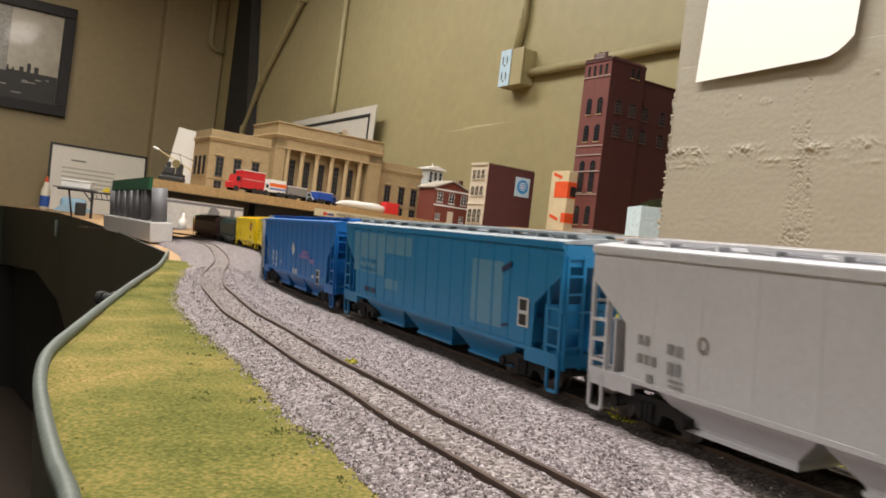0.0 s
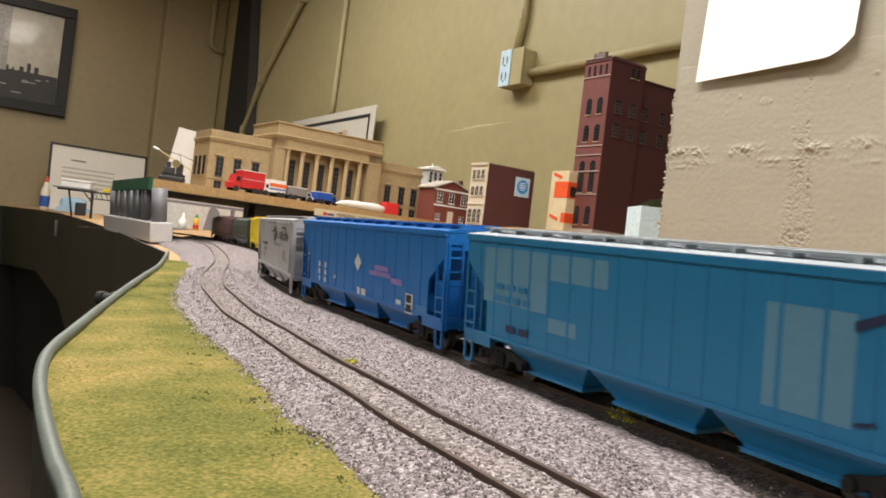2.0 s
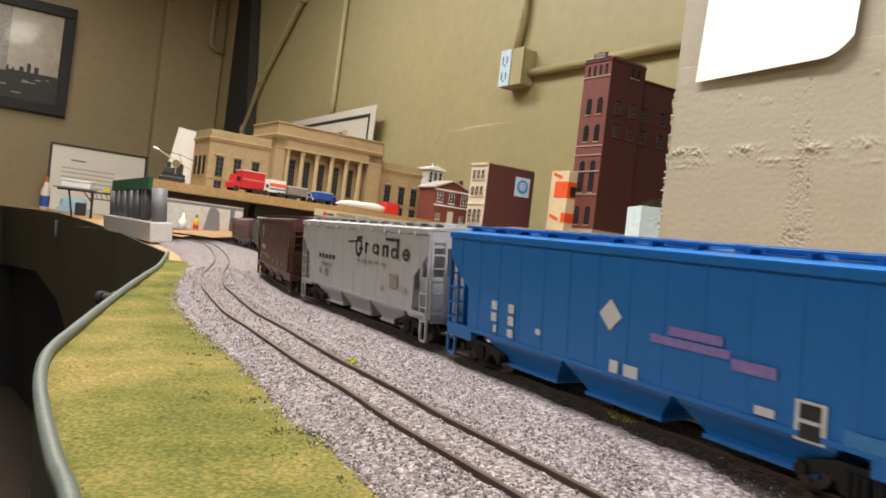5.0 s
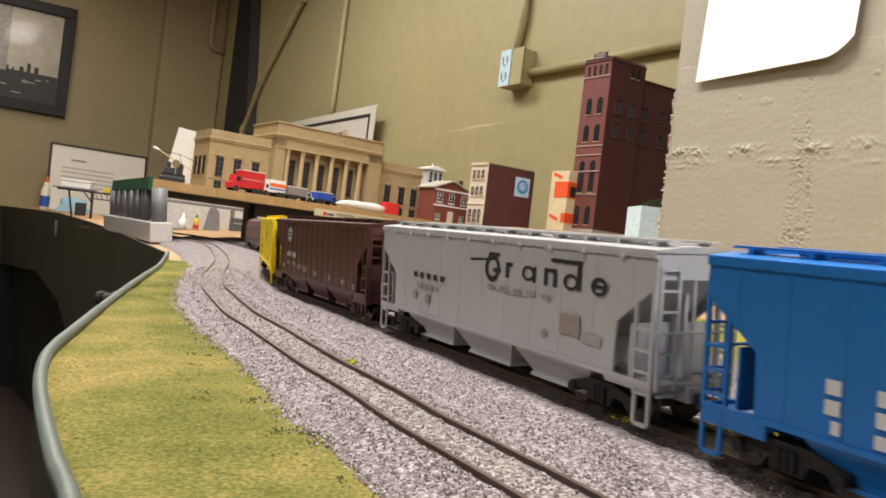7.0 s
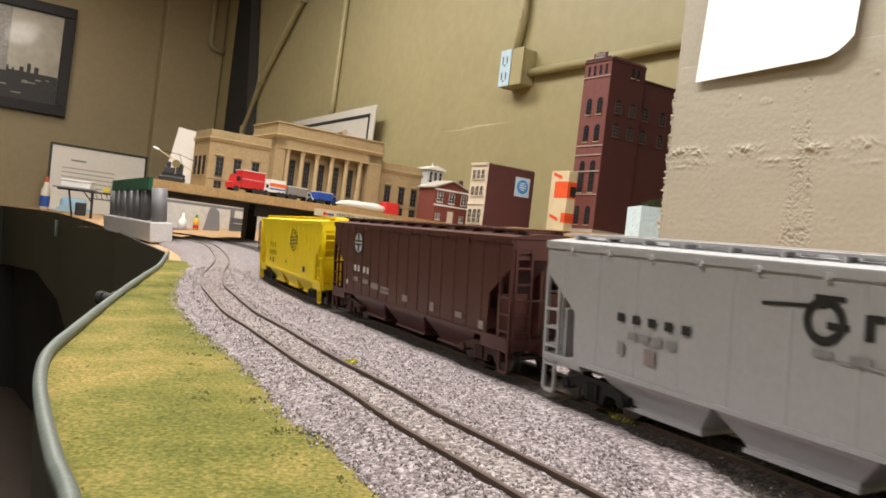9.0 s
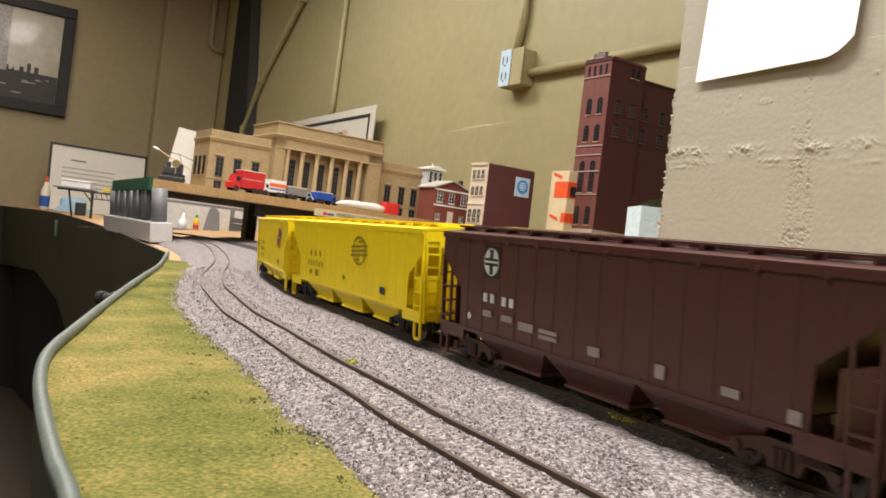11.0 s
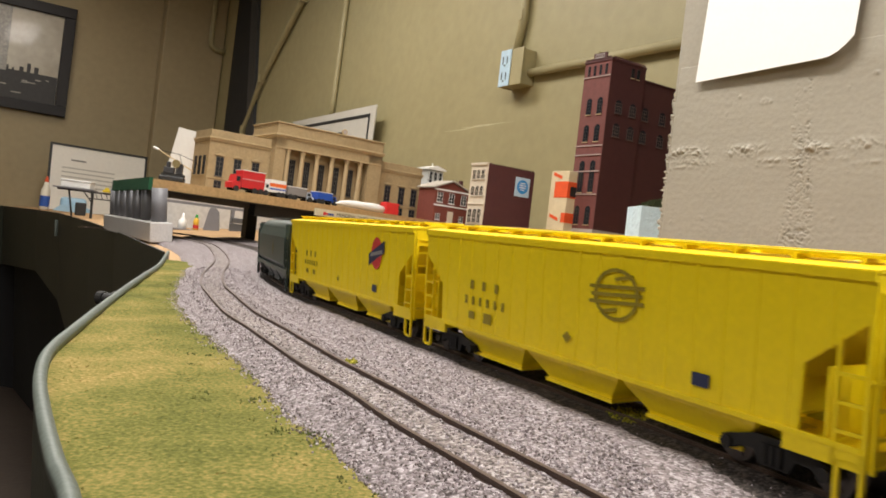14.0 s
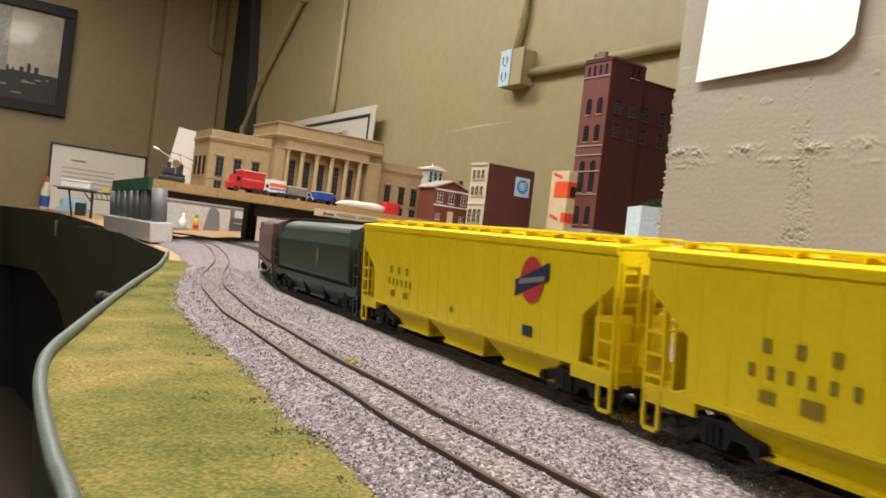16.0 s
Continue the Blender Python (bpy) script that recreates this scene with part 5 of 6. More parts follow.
def brick_tower():
    tw = thing("brick_tower", pose(0.2611, 1.4139, DECK_Z, 0, 0, 32.7), "tall dark red brick factory tower model with arched windows", "model building")
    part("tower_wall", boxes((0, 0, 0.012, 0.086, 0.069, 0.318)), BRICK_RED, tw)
    # wing and thin side sheet: darker brick colour carries the shade of this side
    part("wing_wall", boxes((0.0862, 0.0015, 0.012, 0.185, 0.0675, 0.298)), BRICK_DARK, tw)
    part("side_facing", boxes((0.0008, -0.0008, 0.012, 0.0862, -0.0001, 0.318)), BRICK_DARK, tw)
    part("foundation", boxes((-0.001, -0.001, 0, 0.186, 0.070, 0.0119)), CONCRETE, tw)
    part("cornice", boxes((-0.0016, -0.0018, 0.3181, 0.0878, 0.0705, 0.3225), bevel=0.0004), BRICK_DARK, tw)
    dent = mesh("dentil", boxes((-0.0012, -0.0012, 0, 0.0012, 0.0012, 0.0028)), BRICK_DARK)
    for k in range(16):
        twin("dentil", dent, tw, pose(0.004 + k * 0.0052, -0.001, 0.3226))
    for k in range(13):
        twin("dentil", dent, tw, pose(-0.001, 0.003 + k * 0.0052, 0.3226))
    part("coping", boxes((0.0862, 0.0, 0.2981, 0.187, 0.069, 0.3005)), BRICK_DARK, tw)
    for z in (0.290, 0.163, 0.146, 0.116, 0.074):
        part("string_course", boxes((-0.0016, -0.0006, z, -0.0001, 0.0696, z + 0.0022)), mat("stone_band", (0.34, 0.26, 0.24), 0.7, scale=90), tw)
    crest = part("crest", boxes((-0.002, 0.014, 0.3226, 0.002, 0.047, 0.3345), bevel=0.0006), BRICK_DARK, tw)
    part("plaque", boxes((-0.0026, 0.019, 0.3245, -0.0021, 0.042, 0.3325)), CONCRETE, crest)
    for k in range(4):
        part("plaque_bar", boxes((-0.0030, 0.0205 + k * 0.0052, 0.3262, -0.0027, 0.0235 + k * 0.0052, 0.3312)), BRICK_DARK, crest)
    for k in range(4):
        window(tw, 0.009 + k * 0.0150, 0.294, 0.0135 + k * 0.0150, 0.312, -0.0002, 4, 1, axis="x", sill=False)
    for y0 in (0.012, 0.040):
        for z0, z1 in ((0.222, 0.252), (0.172, 0.203), (0.079, 0.137), (0.020, 0.054)):
            window(tw, y0, z0, y0 + 0.0120, z1, -0.0002, 5, 2, axis="x", arched=True)
    for x0 in (0.0195, 0.0555, 0.0905, 0.137):
        for z0 in (0.226, 0.184):
            window(tw, x0, z0, x0 + 0.0155, z0 + 0.024, -0.0009 if x0 < 0.08 else 0.0013, 4, 3, mat("dull_frame", (0.11, 0.075, 0.07), 0.6, scale=90), axis="y", arched=True)
    for x0 in (0.050, 0.064):
        window(tw, x0, 0.296, x0 + 0.0065, 0.313, -0.0009, 4, 1, axis="y")


def shop_block():
    sh = thing("shop_building", pose(0.0672, 1.4998, DECK_Z, 0, 0, 32.7), "maroon shop model with cream front and blue sign", "model building")
    part("side_wall", boxes((0.0012, 0, 0, 0.1135, 0.053, 0.1175)), BRICK_DARK, sh)
    part("front", boxes((-0.0012, -0.0004, 0, 0.0012, 0.0534, 0.1195)), CREAM, sh)
    part("cornice", boxes((-0.0035, -0.001, 0.1145, -0.0012, 0.054, 0.1195), (-0.0028, -0.001, 0.0385, -0.0012, 0.054, 0.0420), bevel=0.0004), CREAM, sh)
    for z0, z1 in ((0.088, 0.106), (0.056, 0.074)):
        for k in range(3):
            window(sh, 0.007 + k * 0.0145, z0, 0.0165 + k * 0.0145, z1, -0.0016, 2, 2, CREAM, axis="x", arched=z0 < 0.08)
    for y0, y1 in ((0.006, 0.016), (0.020, 0.032), (0.036, 0.048)):
        window(sh, y0, 0.004, y1, 0.030, -0.0016, 3, 2, CREAM, axis="x", arched=True, sill=False)
    for k in range(16):
        part("dentil", boxes((0.004 + k * 0.0068, -0.0008, 0.1176, 0.0075 + k * 0.0068, 0.001, 0.1192)), BRICK_DARK, sh)
    board = part("sign_board", boxes((0.068, -0.0012, 0.065, 0.103, -0.0002, 0.1025)), mat("pale_sign", (0.42, 0.55, 0.66), 0.5, scale=90), sh, "pale blue sign")
    disc = [(0.0855 + 0.0135 * math.cos(a), 0.0845 + 0.0135 * math.sin(a)) for a in (math.tau * k / 28 for k in range(28))]
    part("sign_disc", prism(disc, "y", -0.0017, -0.0013), mat("sign_blue", (0.02, 0.22, 0.55), 0.4, scale=90), board, "bright blue disc")
    for k, wd in enumerate((0.012, 0.018, 0.016, 0.010)):
        z = 0.0905 - k * 0.0042
        part("sign_bar", boxes((0.0855 - wd / 2, -0.0021, z, 0.0855 + wd / 2, -0.0018, z + 0.0016)), WHITE, board)


def small_houses():
    h = thing("brick_house", pose(-0.0291, 1.6198, DECK_Z, 0, 0, 36), "small red brick house model with white gable trim", "model building")
    part("wall", prism([(0, 0), (0.086, 0), (0.086, 0.070), (0.043, 0.086), (0, 0.070)], "y", 0, 0.06), mat("house_brick", (0.17, 0.042, 0.030), 0.7, scale=150, vary=0.2), h)
    part("roof", prism([(-0.004, 0.0700), (0.043, 0.0875), (0.090, 0.0700), (0.090, 0.0728), (0.043, 0.0905), (-0.004, 0.0728)], "y", -0.004, 0.064), mat("house_roof", (0.40, 0.36, 0.31), 0.7, scale=80), h)
    part("band", boxes((-0.001, -0.0012, 0.034, 0.087, -0.0001, 0.037), (-0.001, -0.0012, 0.066, 0.087, -0.0001, 0.0695)), WHITE, h)
    part("chimney", boxes((0.076, 0.02, 0.070, 0.083, 0.027, 0.095)), BRICK_DARK, h)
    for x0 in (0.006, 0.036, 0.067):
        window(h, x0, 0.042, x0 + 0.013, 0.062, -0.0003, 3, 2, WHITE)
    for x0 in (0.006, 0.067):
        window(h, x0, 0.006, x0 + 0.010, 0.018, -0.0003, 2, 2, WHITE)
    part("door", boxes((0.036, -0.0014, 0.0, 0.050, -0.0002, 0.025)), CREAM, h)
    g = thing("grey_house", pose(-0.058, 1.81, DECK_Z, 0, 0, 36) @ Matrix.Scale(1.13, 4), "pale grey house model with a white cupola", "model building")
    pale = mat("pale_house", (0.42, 0.43, 0.42), 0.6, scale=90)
    part("wall", boxes((0, 0, 0, 0.062, 0.05, 0.074)), pale, g)
    part("roof", boxes((-0.004, -0.004, 0.0741, 0.068, 0.054, 0.0790)), WHITE, g)
    part("cupola", boxes((0.010, 0.008, 0.0791, 0.048, 0.040, 0.112), bevel=0.001), pale, g)
    part("cupola_roof", prism([(0.006, 0.1121), (0.052, 0.1121), (0.052, 0.1150), (0.029, 0.1215), (0.006, 0.1150)], "y", 0.004, 0.044), WHITE, g)
    part("finial", tube([(0.029, 0.024, 0.119), (0.029, 0.024, 0.127)], [0.002, 0.0008], 8), WHITE, g)
    for k in range(3):
        window(g, 0.012 + k * 0.012, 0.084, 0.020 + k * 0.012, 0.108, 0.0072, 3, 1, WHITE)
    for z0 in (0.012, 0.044):
        window(g, 0.006, z0, 0.018, z0 + 0.02, -0.0006, 2, 2, WHITE)
    b = thing("carton", pose(0.214, 1.4497, DECK_Z, 0, 0, 32.7), "upright cream cardboard carton with orange-red bands", "box")
    part("carton_body", boxes((0, 0, 0, 0.030, 0.049, 0.116), bevel=0.0008), mat("carton_cream", (0.62, 0.52, 0.34), 0.7, scale=60), b)
    red = mat("carton_red", (0.72, 0.09, 0.02), 0.6, scale=60)
    part("band", boxes((-0.0006, -0.0006, 0.066, 0.0305, 0.036, 0.096)), red, b)
    part("band", boxes((-0.0006, -0.0006, 0.020, 0.0305, 0.010, 0.038)), red, b)
    part("side_patch", boxes((0.006, -0.0012, 0.069, 0.024, -0.0007, 0.087)), BLACK, b)
    for k in range(2):
        part("slogan_bar", prism([(0.018, 0.022 + 0.078 * k), (0.042, 0.030 + 0.078 * k), (0.042, 0.036 + 0.078 * k), (0.018, 0.028 + 0.078 * k)], "x", -0.0007, -0.0002), red, b)
    f = thing("foam_block", pose(0.303, 1.245, DECK_Z, 0, 0, 8), "rough pale blue foam block with a mossy top", "foam block")
    bm = boxes((0, 0, 0, 0.051, 0.06, 0.050))
    bmesh.ops.subdivide_edges(bm, edges=bm.edges[:], cuts=14, use_grid_fill=True)
    for v in bm.verts:
        v.co += Vector((noise.noise(v.co * 300), noise.noise(v.co * 300 + Vector((3, 3, 3))), 0.4 * noise.noise(v.co * 300 + Vector((7, 7, 7))))) * 0.0016
    part("foam", bm, mat("blue_foam", (0.60, 0.76, 0.86), 0.8, scale=120, vary=0.12, bump=0.5), f)
    verts, faces = [], []
    rnd = random.Random(3)
    for _ in range(900):
        x, y = 0.010 + rnd.random() * 0.042, rnd.random() * 0.06
        z = 0.050 + 0.016 * max(0, 1 - ((x - 0.04) / 0.03) ** 2) * rnd.random()
        r = rnd.uniform(0.0012, 0.0028)
        k0 = len(verts)
        for k in range(4):
            verts.append((x + rnd.uniform(-r, r), y + rnd.uniform(-r, r), z + rnd.uniform(-r, r)))
        faces += [(k0, k0 + 1, k0 + 2), (k0, k0 + 2, k0 + 3), (k0, k0 + 1, k0 + 3)]
    me = bpy.data.meshes.new("moss")
    me.from_pydata(verts, [], faces)
    me.materials.append(mat("moss", (0.05, 0.06, 0.022), 1.0, scale=200, vary=0.3))
    mo = new("moss", me)
    mo.parent = f
    tagged(mo, "dark olive moss clumps")


station()
brick_tower()
shop_block()
small_houses()


# ---- model vehicles on the deck edge ----
E0, E1 = Vector((-0.452, 1.209)), Vector((0.06, 1.655))
ED = (E1 - E0).normalized()
EN = Vector((-ED.y, ED.x))
TYRE = mat("tyre", (0.02, 0.02, 0.02), 0.7, scale=200)


def deck_pose(t, back, turn=0.0):
    p = E0 + ED * t + EN * back
    return pose(p.x, p.y, DECK_Z, 0, 0, math.degrees(math.atan2(ED.y, ED.x)) + turn)


def lorry(t, back, turn, length, height, body, cab, label, stripes=(), cab_first=True):
    """Small box van: x along its length, cab at -x."""
    v = thing("model_truck", deck_pose(t, back, turn), label, "model truck", "model vehicles on the deck")
    w = 0.013
    cl = length * 0.28
    wheel = mesh("wheel", tube([(0, -0.0022, 0), (0, 0.0022, 0)], 0.0048, 14), TYRE)
    for x in (cl * 0.55, length * 0.72, length * 0.9):
        for y in (-w + 0.002, w - 0.002):
            twin("wheel", wheel, v, pose(x, y, 0.0048))
    part("chassis", boxes((0.002, -w * 0.7, 0.005, length, w * 0.7, 0.0075)), BLACK, v)
    part("cargo_box", boxes((cl + 0.001, -w, 0.0076, length, w, height), bevel=0.0008), body, v)
    part("box_roof", boxes((cl + 0.001, -w, height + 0.0001, length, w, height + 0.0012)), WHITE, v)
    part("cab", prism([(0, 0.005), (cl, 0.005), (cl, height * 0.78), (cl * 0.45, height * 0.78), (cl * 0.28, height * 0.45), (0, height * 0.40)], "y", -w * 0.9, w * 0.9), cab, v)
    part("side_window", boxes((cl * 0.50, -w * 0.92, height * 0.48, cl * 0.9, w * 0.92, height * 0.70)), GLASS_DARK, v)
    for z0, z1, m in stripes:
        part("stripe", boxes((cl + 0.001, -w - 0.0004, z0, length + 0.0004, w + 0.0004, z1)), m, v)
    return v


TRUCK_RED = mat("truck_red", (0.55, 0.025, 0.03), 0.35, scale=80, vary=0.08)
ORANGE = mat("truck_orange", (0.75, 0.14, 0.03), 0.4, scale=80)
TRUCK_GREY = mat("truck_grey", (0.22, 0.21, 0.21), 0.5, scale=80)
TRUCK_BLUE = mat("truck_blue", (0.02, 0.08, 0.42), 0.35, scale=80)
lorry(0.131, 0.020, 0, 0.060, 0.036, TRUCK_RED, TRUCK_RED, "red box van model with faint white lettering", [(0.0212, 0.0228, mat("faded_script", (0.62, 0.30, 0.30), 0.5))])
lorry(0.189, 0.022, 0, 0.044, 0.028, WHITE, WHITE, "white box van model with orange stripes", [(0.017, 0.023, ORANGE), (0.012, 0.0145, TRUCK_BLUE)])
lorry(0.293, 0.024, 180, 0.054, 0.022, TRUCK_GREY, mat("cab_pale", (0.40, 0.47, 0.58), 0.35), "grey delivery truck model with a pale blue cab")
lorry(0.346, 0.026, 180, 0.046, 0.021, TRUCK_BLUE, TRUCK_BLUE, "blue stake truck model")


def deck_clutter():
    a = thing("white_airliner", deck_pose(0.338, 0.010), "long white plastic model hull with a red end", "model")
    part("hull", tube([(0.0, 0, 0.006), (0.010, 0, 0.0075), (0.03, 0, 0.0085), (0.09, 0, 0.0085), (0.112, 0, 0.0065)], [0.001, 0.004, 0.0065, 0.0078, 0.006], 16), WHITE, a, smooth=True)
    part("red_end", boxes((0.107, -0.010, 0.0, 0.138, 0.010, 0.022), bevel=0.001), mat("end_red", (0.62, 0.03, 0.03), 0.4, scale=90), a)
    part("end_window", boxes((0.136, -0.0104, 0.010, 0.1385, 0.0104, 0.018)), BLACK, a)
    c = thing("card", pose(-0.562, 1.545, DECK_Z, -4, 0, 14), "blank white card standing behind the station", "card")
    part("sheet", prism([(0, 0), (0.062, 0), (0.066, 0.118), (0.020, 0.124)], "y", 0, 0.0008), mat("white_card", (0.62, 0.60, 0.57), 0.7, scale=20, vary=0.04), c)
    k = thing("wrecking_crane", pose(-0.446, 1.272, DECK_Z, 0, 0, 12) @ Matrix.Diagonal((1.15, 1.15, 1.25, 1)), "small black tracked crane model with a tan lattice boom", "model crane")
    bm = boxes((-0.017, -0.010, 0.0, 0.017, -0.004, 0.008), (-0.017, 0.004, 0.0, 0.017, 0.010, 0.008), bevel=0.002)
    part("crawler_track", bm, BLACK, k)
    part("deck", boxes((-0.014, -0.008, 0.008, 0.016, 0.008, 0.011)), BLACK, k)
    part("cabin", boxes((-0.012, -0.007, 0.011, 0.002, 0.007, 0.019), (0.004, -0.006, 0.011, 0.013, 0.006, 0.025), (-0.009, -0.005, 0.019, -0.004, 0.005, 0.026), bevel=0.001), mat("crane_dark", (0.03, 0.03, 0.035), 0.5), k)
    part("winch", tube([(0.004, -0.0085, 0.024), (0.004, 0.0085, 0.024)], 0.0055, 12), mat("brass", (0.30, 0.24, 0.12), 0.4, 0.6), k)
    tan = mat("boom_tan", (0.55, 0.42, 0.24), 0.6)
    bm = bmesh.new()
    for q in (-0.002, 0.002):
        tube([(0.026, q, 0.018), (-0.008, q, 0.033), (-0.022, q, 0.040)], 0.0009, 6, bm)
    for i in range(7):
        f = i / 6
        tube([(0.024 - 0.044 * f, -0.002, 0.0190 + 0.0200 * f), (0.019 - 0.040 * f, 0.002, 0.0212 + 0.0182 * f)], 0.0006, 5, bm)
    part("boom", bm, tan, k)
    part("boom_tip", tube([(-0.022, 0, 0.040), (-0.029, 0, 0.042)], [0.0016, 0.0020], 8), WHITE, k)
    bm = bmesh.new()
    tube([(0.012, 0, 0.022), (0.006, 0, 0.037), (-0.020, 0, 0.0395)], 0.0004, 5, bm)
    tube([(0.006, 0, 0.037), (0.030, 0, 0.030), (0.034, 0, 0.022)], 0.0004, 5, bm)
    part("cable", bm, BLACK, k)
    m = thing("plastic_sprue", pose(-0.56, 1.41, DECK_Z + 0.0015, 0, 0, 30), "tiny white plastic sprue piece", "model part")
    bm = bmesh.new()
    tube([(0, 0, 0.002), (0.016, 0, 0.002)], 0.0009, 6, bm)
    for x in (0.0, 0.008, 0.016):
        tube([(x, -0.004, 0.001), (x, 0.004, 0.004)], 0.0008, 6, bm)
    part("sprue", bm, WHITE, m)


deck_clutter()


# ---- on the walls ----
def wall_things():
    a = WALL_A
    # double outlet box with its conduits
    ob = thing("outlet_box", ROOM @ pose(a, 1.702, 0.570) @ Matrix.Scale(0.82, 4), "surface-mounted metal outlet box with a pale blue plate", "outlet")
    part("back_box", boxes((-0.052, -0.045, -0.058, 0.0, 0.062, 0.058), bevel=0.004), WALL_PAINT, ob)
    plate = part("plate", boxes((-0.050, 0.0625, -0.060, -0.002, 0.0655, 0.060)), WALL_PAINT, ob)
    part("receptacle_plate", boxes((-0.058, -0.050, -0.060, -0.0525, 0.066, 0.060), bevel=0.002), WALL_PAINT, ob)
    pl = part("outlet_plate", boxes((-0.0615, 0.010, -0.060, -0.0585, 0.066, 0.060), bevel=0.001), mat("outlet_blue", (0.46, 0.62, 0.74), 0.4, scale=90), ob, "pale blue receptacle plate")
    for z in (-0.026, 0.026):
        part("slot", boxes((-0.0622, 0.048, z - 0.012, -0.0616, 0.053, z + 0.012), (-0.0622, 0.026, z - 0.012, -0.0616, 0.031, z + 0.012), (-0.0622, 0.036, z - 0.020, -0.0616, 0.044, z - 0.014)), BLACK, pl)
    pipes = [("straight riser", [(a - 0.014, 1.738, 0.615), (a - 0.014, 1.722, 0.72), (a - 0.014, 1.708, CEIL_Z)], 0.0115),
             ("level run", [(a - 0.016, 1.668, 0.556), (a - 0.015, 1.4, 0.555), (a - 0.014, 0.94, 0.555)], 0.0112),
             ("thin riser", [(a - 0.012, 2.925, 0.54), (a - 0.012, 2.922, 0.60), (a - 0.012, 2.885, CEIL_Z)], 0.011),
             ("slanting", [(a - 0.02, 4.04, 0.25), (a - 0.02, 3.99, 0.56), (a - 0.02, 3.80, 0.80), (a - 0.02, 3.36, 1.11), (a - 0.02, 2.6, 1.65)], 0.016)]
    for nm, pts, r in pipes:
        p = thing("conduit", ROOM, "olive painted electrical conduit on the wall", "conduit", "wall conduits")
        part("pipe", tube(pts, r, 12), WALL_PAINT, p, smooth=True)
        for q in pts[1:-1]:
            part("strap", boxes((q[0] - r - 0.002, q[1] - 0.006, q[2] - r - 0.004, a - 0.001, q[1] + 0.006, q[2] + r + 0.004), bevel=0.001), WALL_PAINT, p)
    b = END_B - 0.10
    p = thing("conduit", ROOM, "olive painted conduit with an elbow on the corner pier", "conduit", "wall conduits")
    part("pipe", tube([(1.205, b - 0.02, CEIL_Z), (1.205, b - 0.02, 1.10), (1.210, b - 0.02, 1.068), (1.235, b - 0.02, 1.050), (1.285, b - 0.02, 1.048)], 0.015, 12), WALL_PAINT, p, smooth=True)
    # scratches and a smear on the long wall
    for y0, z0, y1, z1, r in ((2.205, 0.425, 1.618, 0.438, 0.0040), (2.039, 0.433, 1.755, 0.436, 0.0052)):
        sc = thing("wall_scratch", ROOM, "thin pale scratch in the wall paint", "scratch", "wall scratches", kind="structure")
        part("streak", tube([(a + r * 0.32, y0 + (y1 - y0) * k / 10, z0 + (z1 - z0) * k / 10 + 0.004 * noise.noise((k * 0.7, z0 * 9, 1))) for k in range(11)], [r * math.sin(0.2 + 0.27 * k) * 0.5 for k in range(11)], 6), mat("scratch", (0.50, 0.45, 0.29), 0.7, scale=80), sc)
    # road sign propped against the long wall
    s = thing("wall_sign", ROOM @ pose(a - 0.045, 2.477, 0.276), "white sign board with a dark outline leaning on the wall", "sign")
    part("board", prism([(0.0, 0.02), (-0.01, 0.265), (0.76, 0.262), (0.76, 0.02)], "x", -0.004, 0.0), mat("sign_white", (0.52, 0.50, 0.45), 0.6, scale=20, vary=0.05), s)
    part("outline", boxes((-0.0052, 0.03, 0.225, -0.0042, 0.72, 0.237), (-0.0052, 0.03, 0.03, -0.0042, 0.042, 0.224), (-0.0052, 0.708, 0.03, -0.0042, 0.72, 0.224)), BLACK, s)
    for k in range(3):
        part("faded_bar", boxes((-0.0052, 0.24 + 0.085 * k, 0.135, -0.0042, 0.285 + 0.085 * k, 0.185)), BLACK, s)
    PLACE[0] = HERE
    # sheet of paper on the pier, its lower corner curling
    pa = thing("paper_sheet", ROOM @ pose(PIER_A - 0.004, 0, 0), "large blank white paper sheet pinned to the pier, lower corner curled", "paper")
    bm = bmesh.new()
    rows = []
    for i in range(25):
        f = i / 24
        row = []
        for j in range(21):
            g = j / 20
            z0 = 0.3868 + 0.0085 * f + 0.95 * max(0, f - 0.84) ** 2
            z = z0 + (1.10 - z0) * g
            y = 0.8955 - f * 0.270 - 0.05 * (z - z0)
            x = -0.003 - 0.006 * (f ** 1.5) * (1 - g) ** 1.5 - 0.004 * (1 - g) ** 1.5
            row.append(bm.verts.new((x, y, z)))
        rows.append(row)
    for r0, r1 in zip(rows, rows[1:]):
        for j in range(20):
            bm.faces.new((r0[j], r1[j], r1[j + 1], r0[j + 1]))
    sheet = part("sheet", bm, mat("paper_white", (0.86, 0.85, 0.84), 0.7, scale=20, vary=0.02, bump=0.02), pa)
    sheet.modifiers.new("thickness", "SOLIDIFY").thickness = 0.0002
    PLACE[0] = BEYOND
    # framed photograph on the end wall
    fr = thing("picture_frame", ROOM @ pose(0, END_B, 0), "black framed city photograph behind glass", "picture")
    x0, x1, z0, z1 = -0.16, 0.52, 0.53, 1.105
    part("frame", boxes((x0, -0.035, z0, x1, -0.002, z0 + 0.055), (x0, -0.035, z1 - 0.055, x1, -0.002, z1), (x0, -0.035, z0 + 0.0552, x0 + 0.055, -0.002, z1 - 0.0552), (x1 - 0.055, -0.035, z0 + 0.0552, x1, -0.002, z1 - 0.0552), bevel=0.004), mat("frame_black", (0.010, 0.009, 0.012), 0.6, scale=40, vary=0.1), fr)
    pic = part("print", boxes((x0 + 0.055, -0.014, z0 + 0.055, x1 - 0.055, -0.004, z1 - 0.055)), mat("photo_sky", (0.33, 0.29, 0.22), 0.3, scale=3, vary=0.2, bump=0.0, coat=0.10), fr)
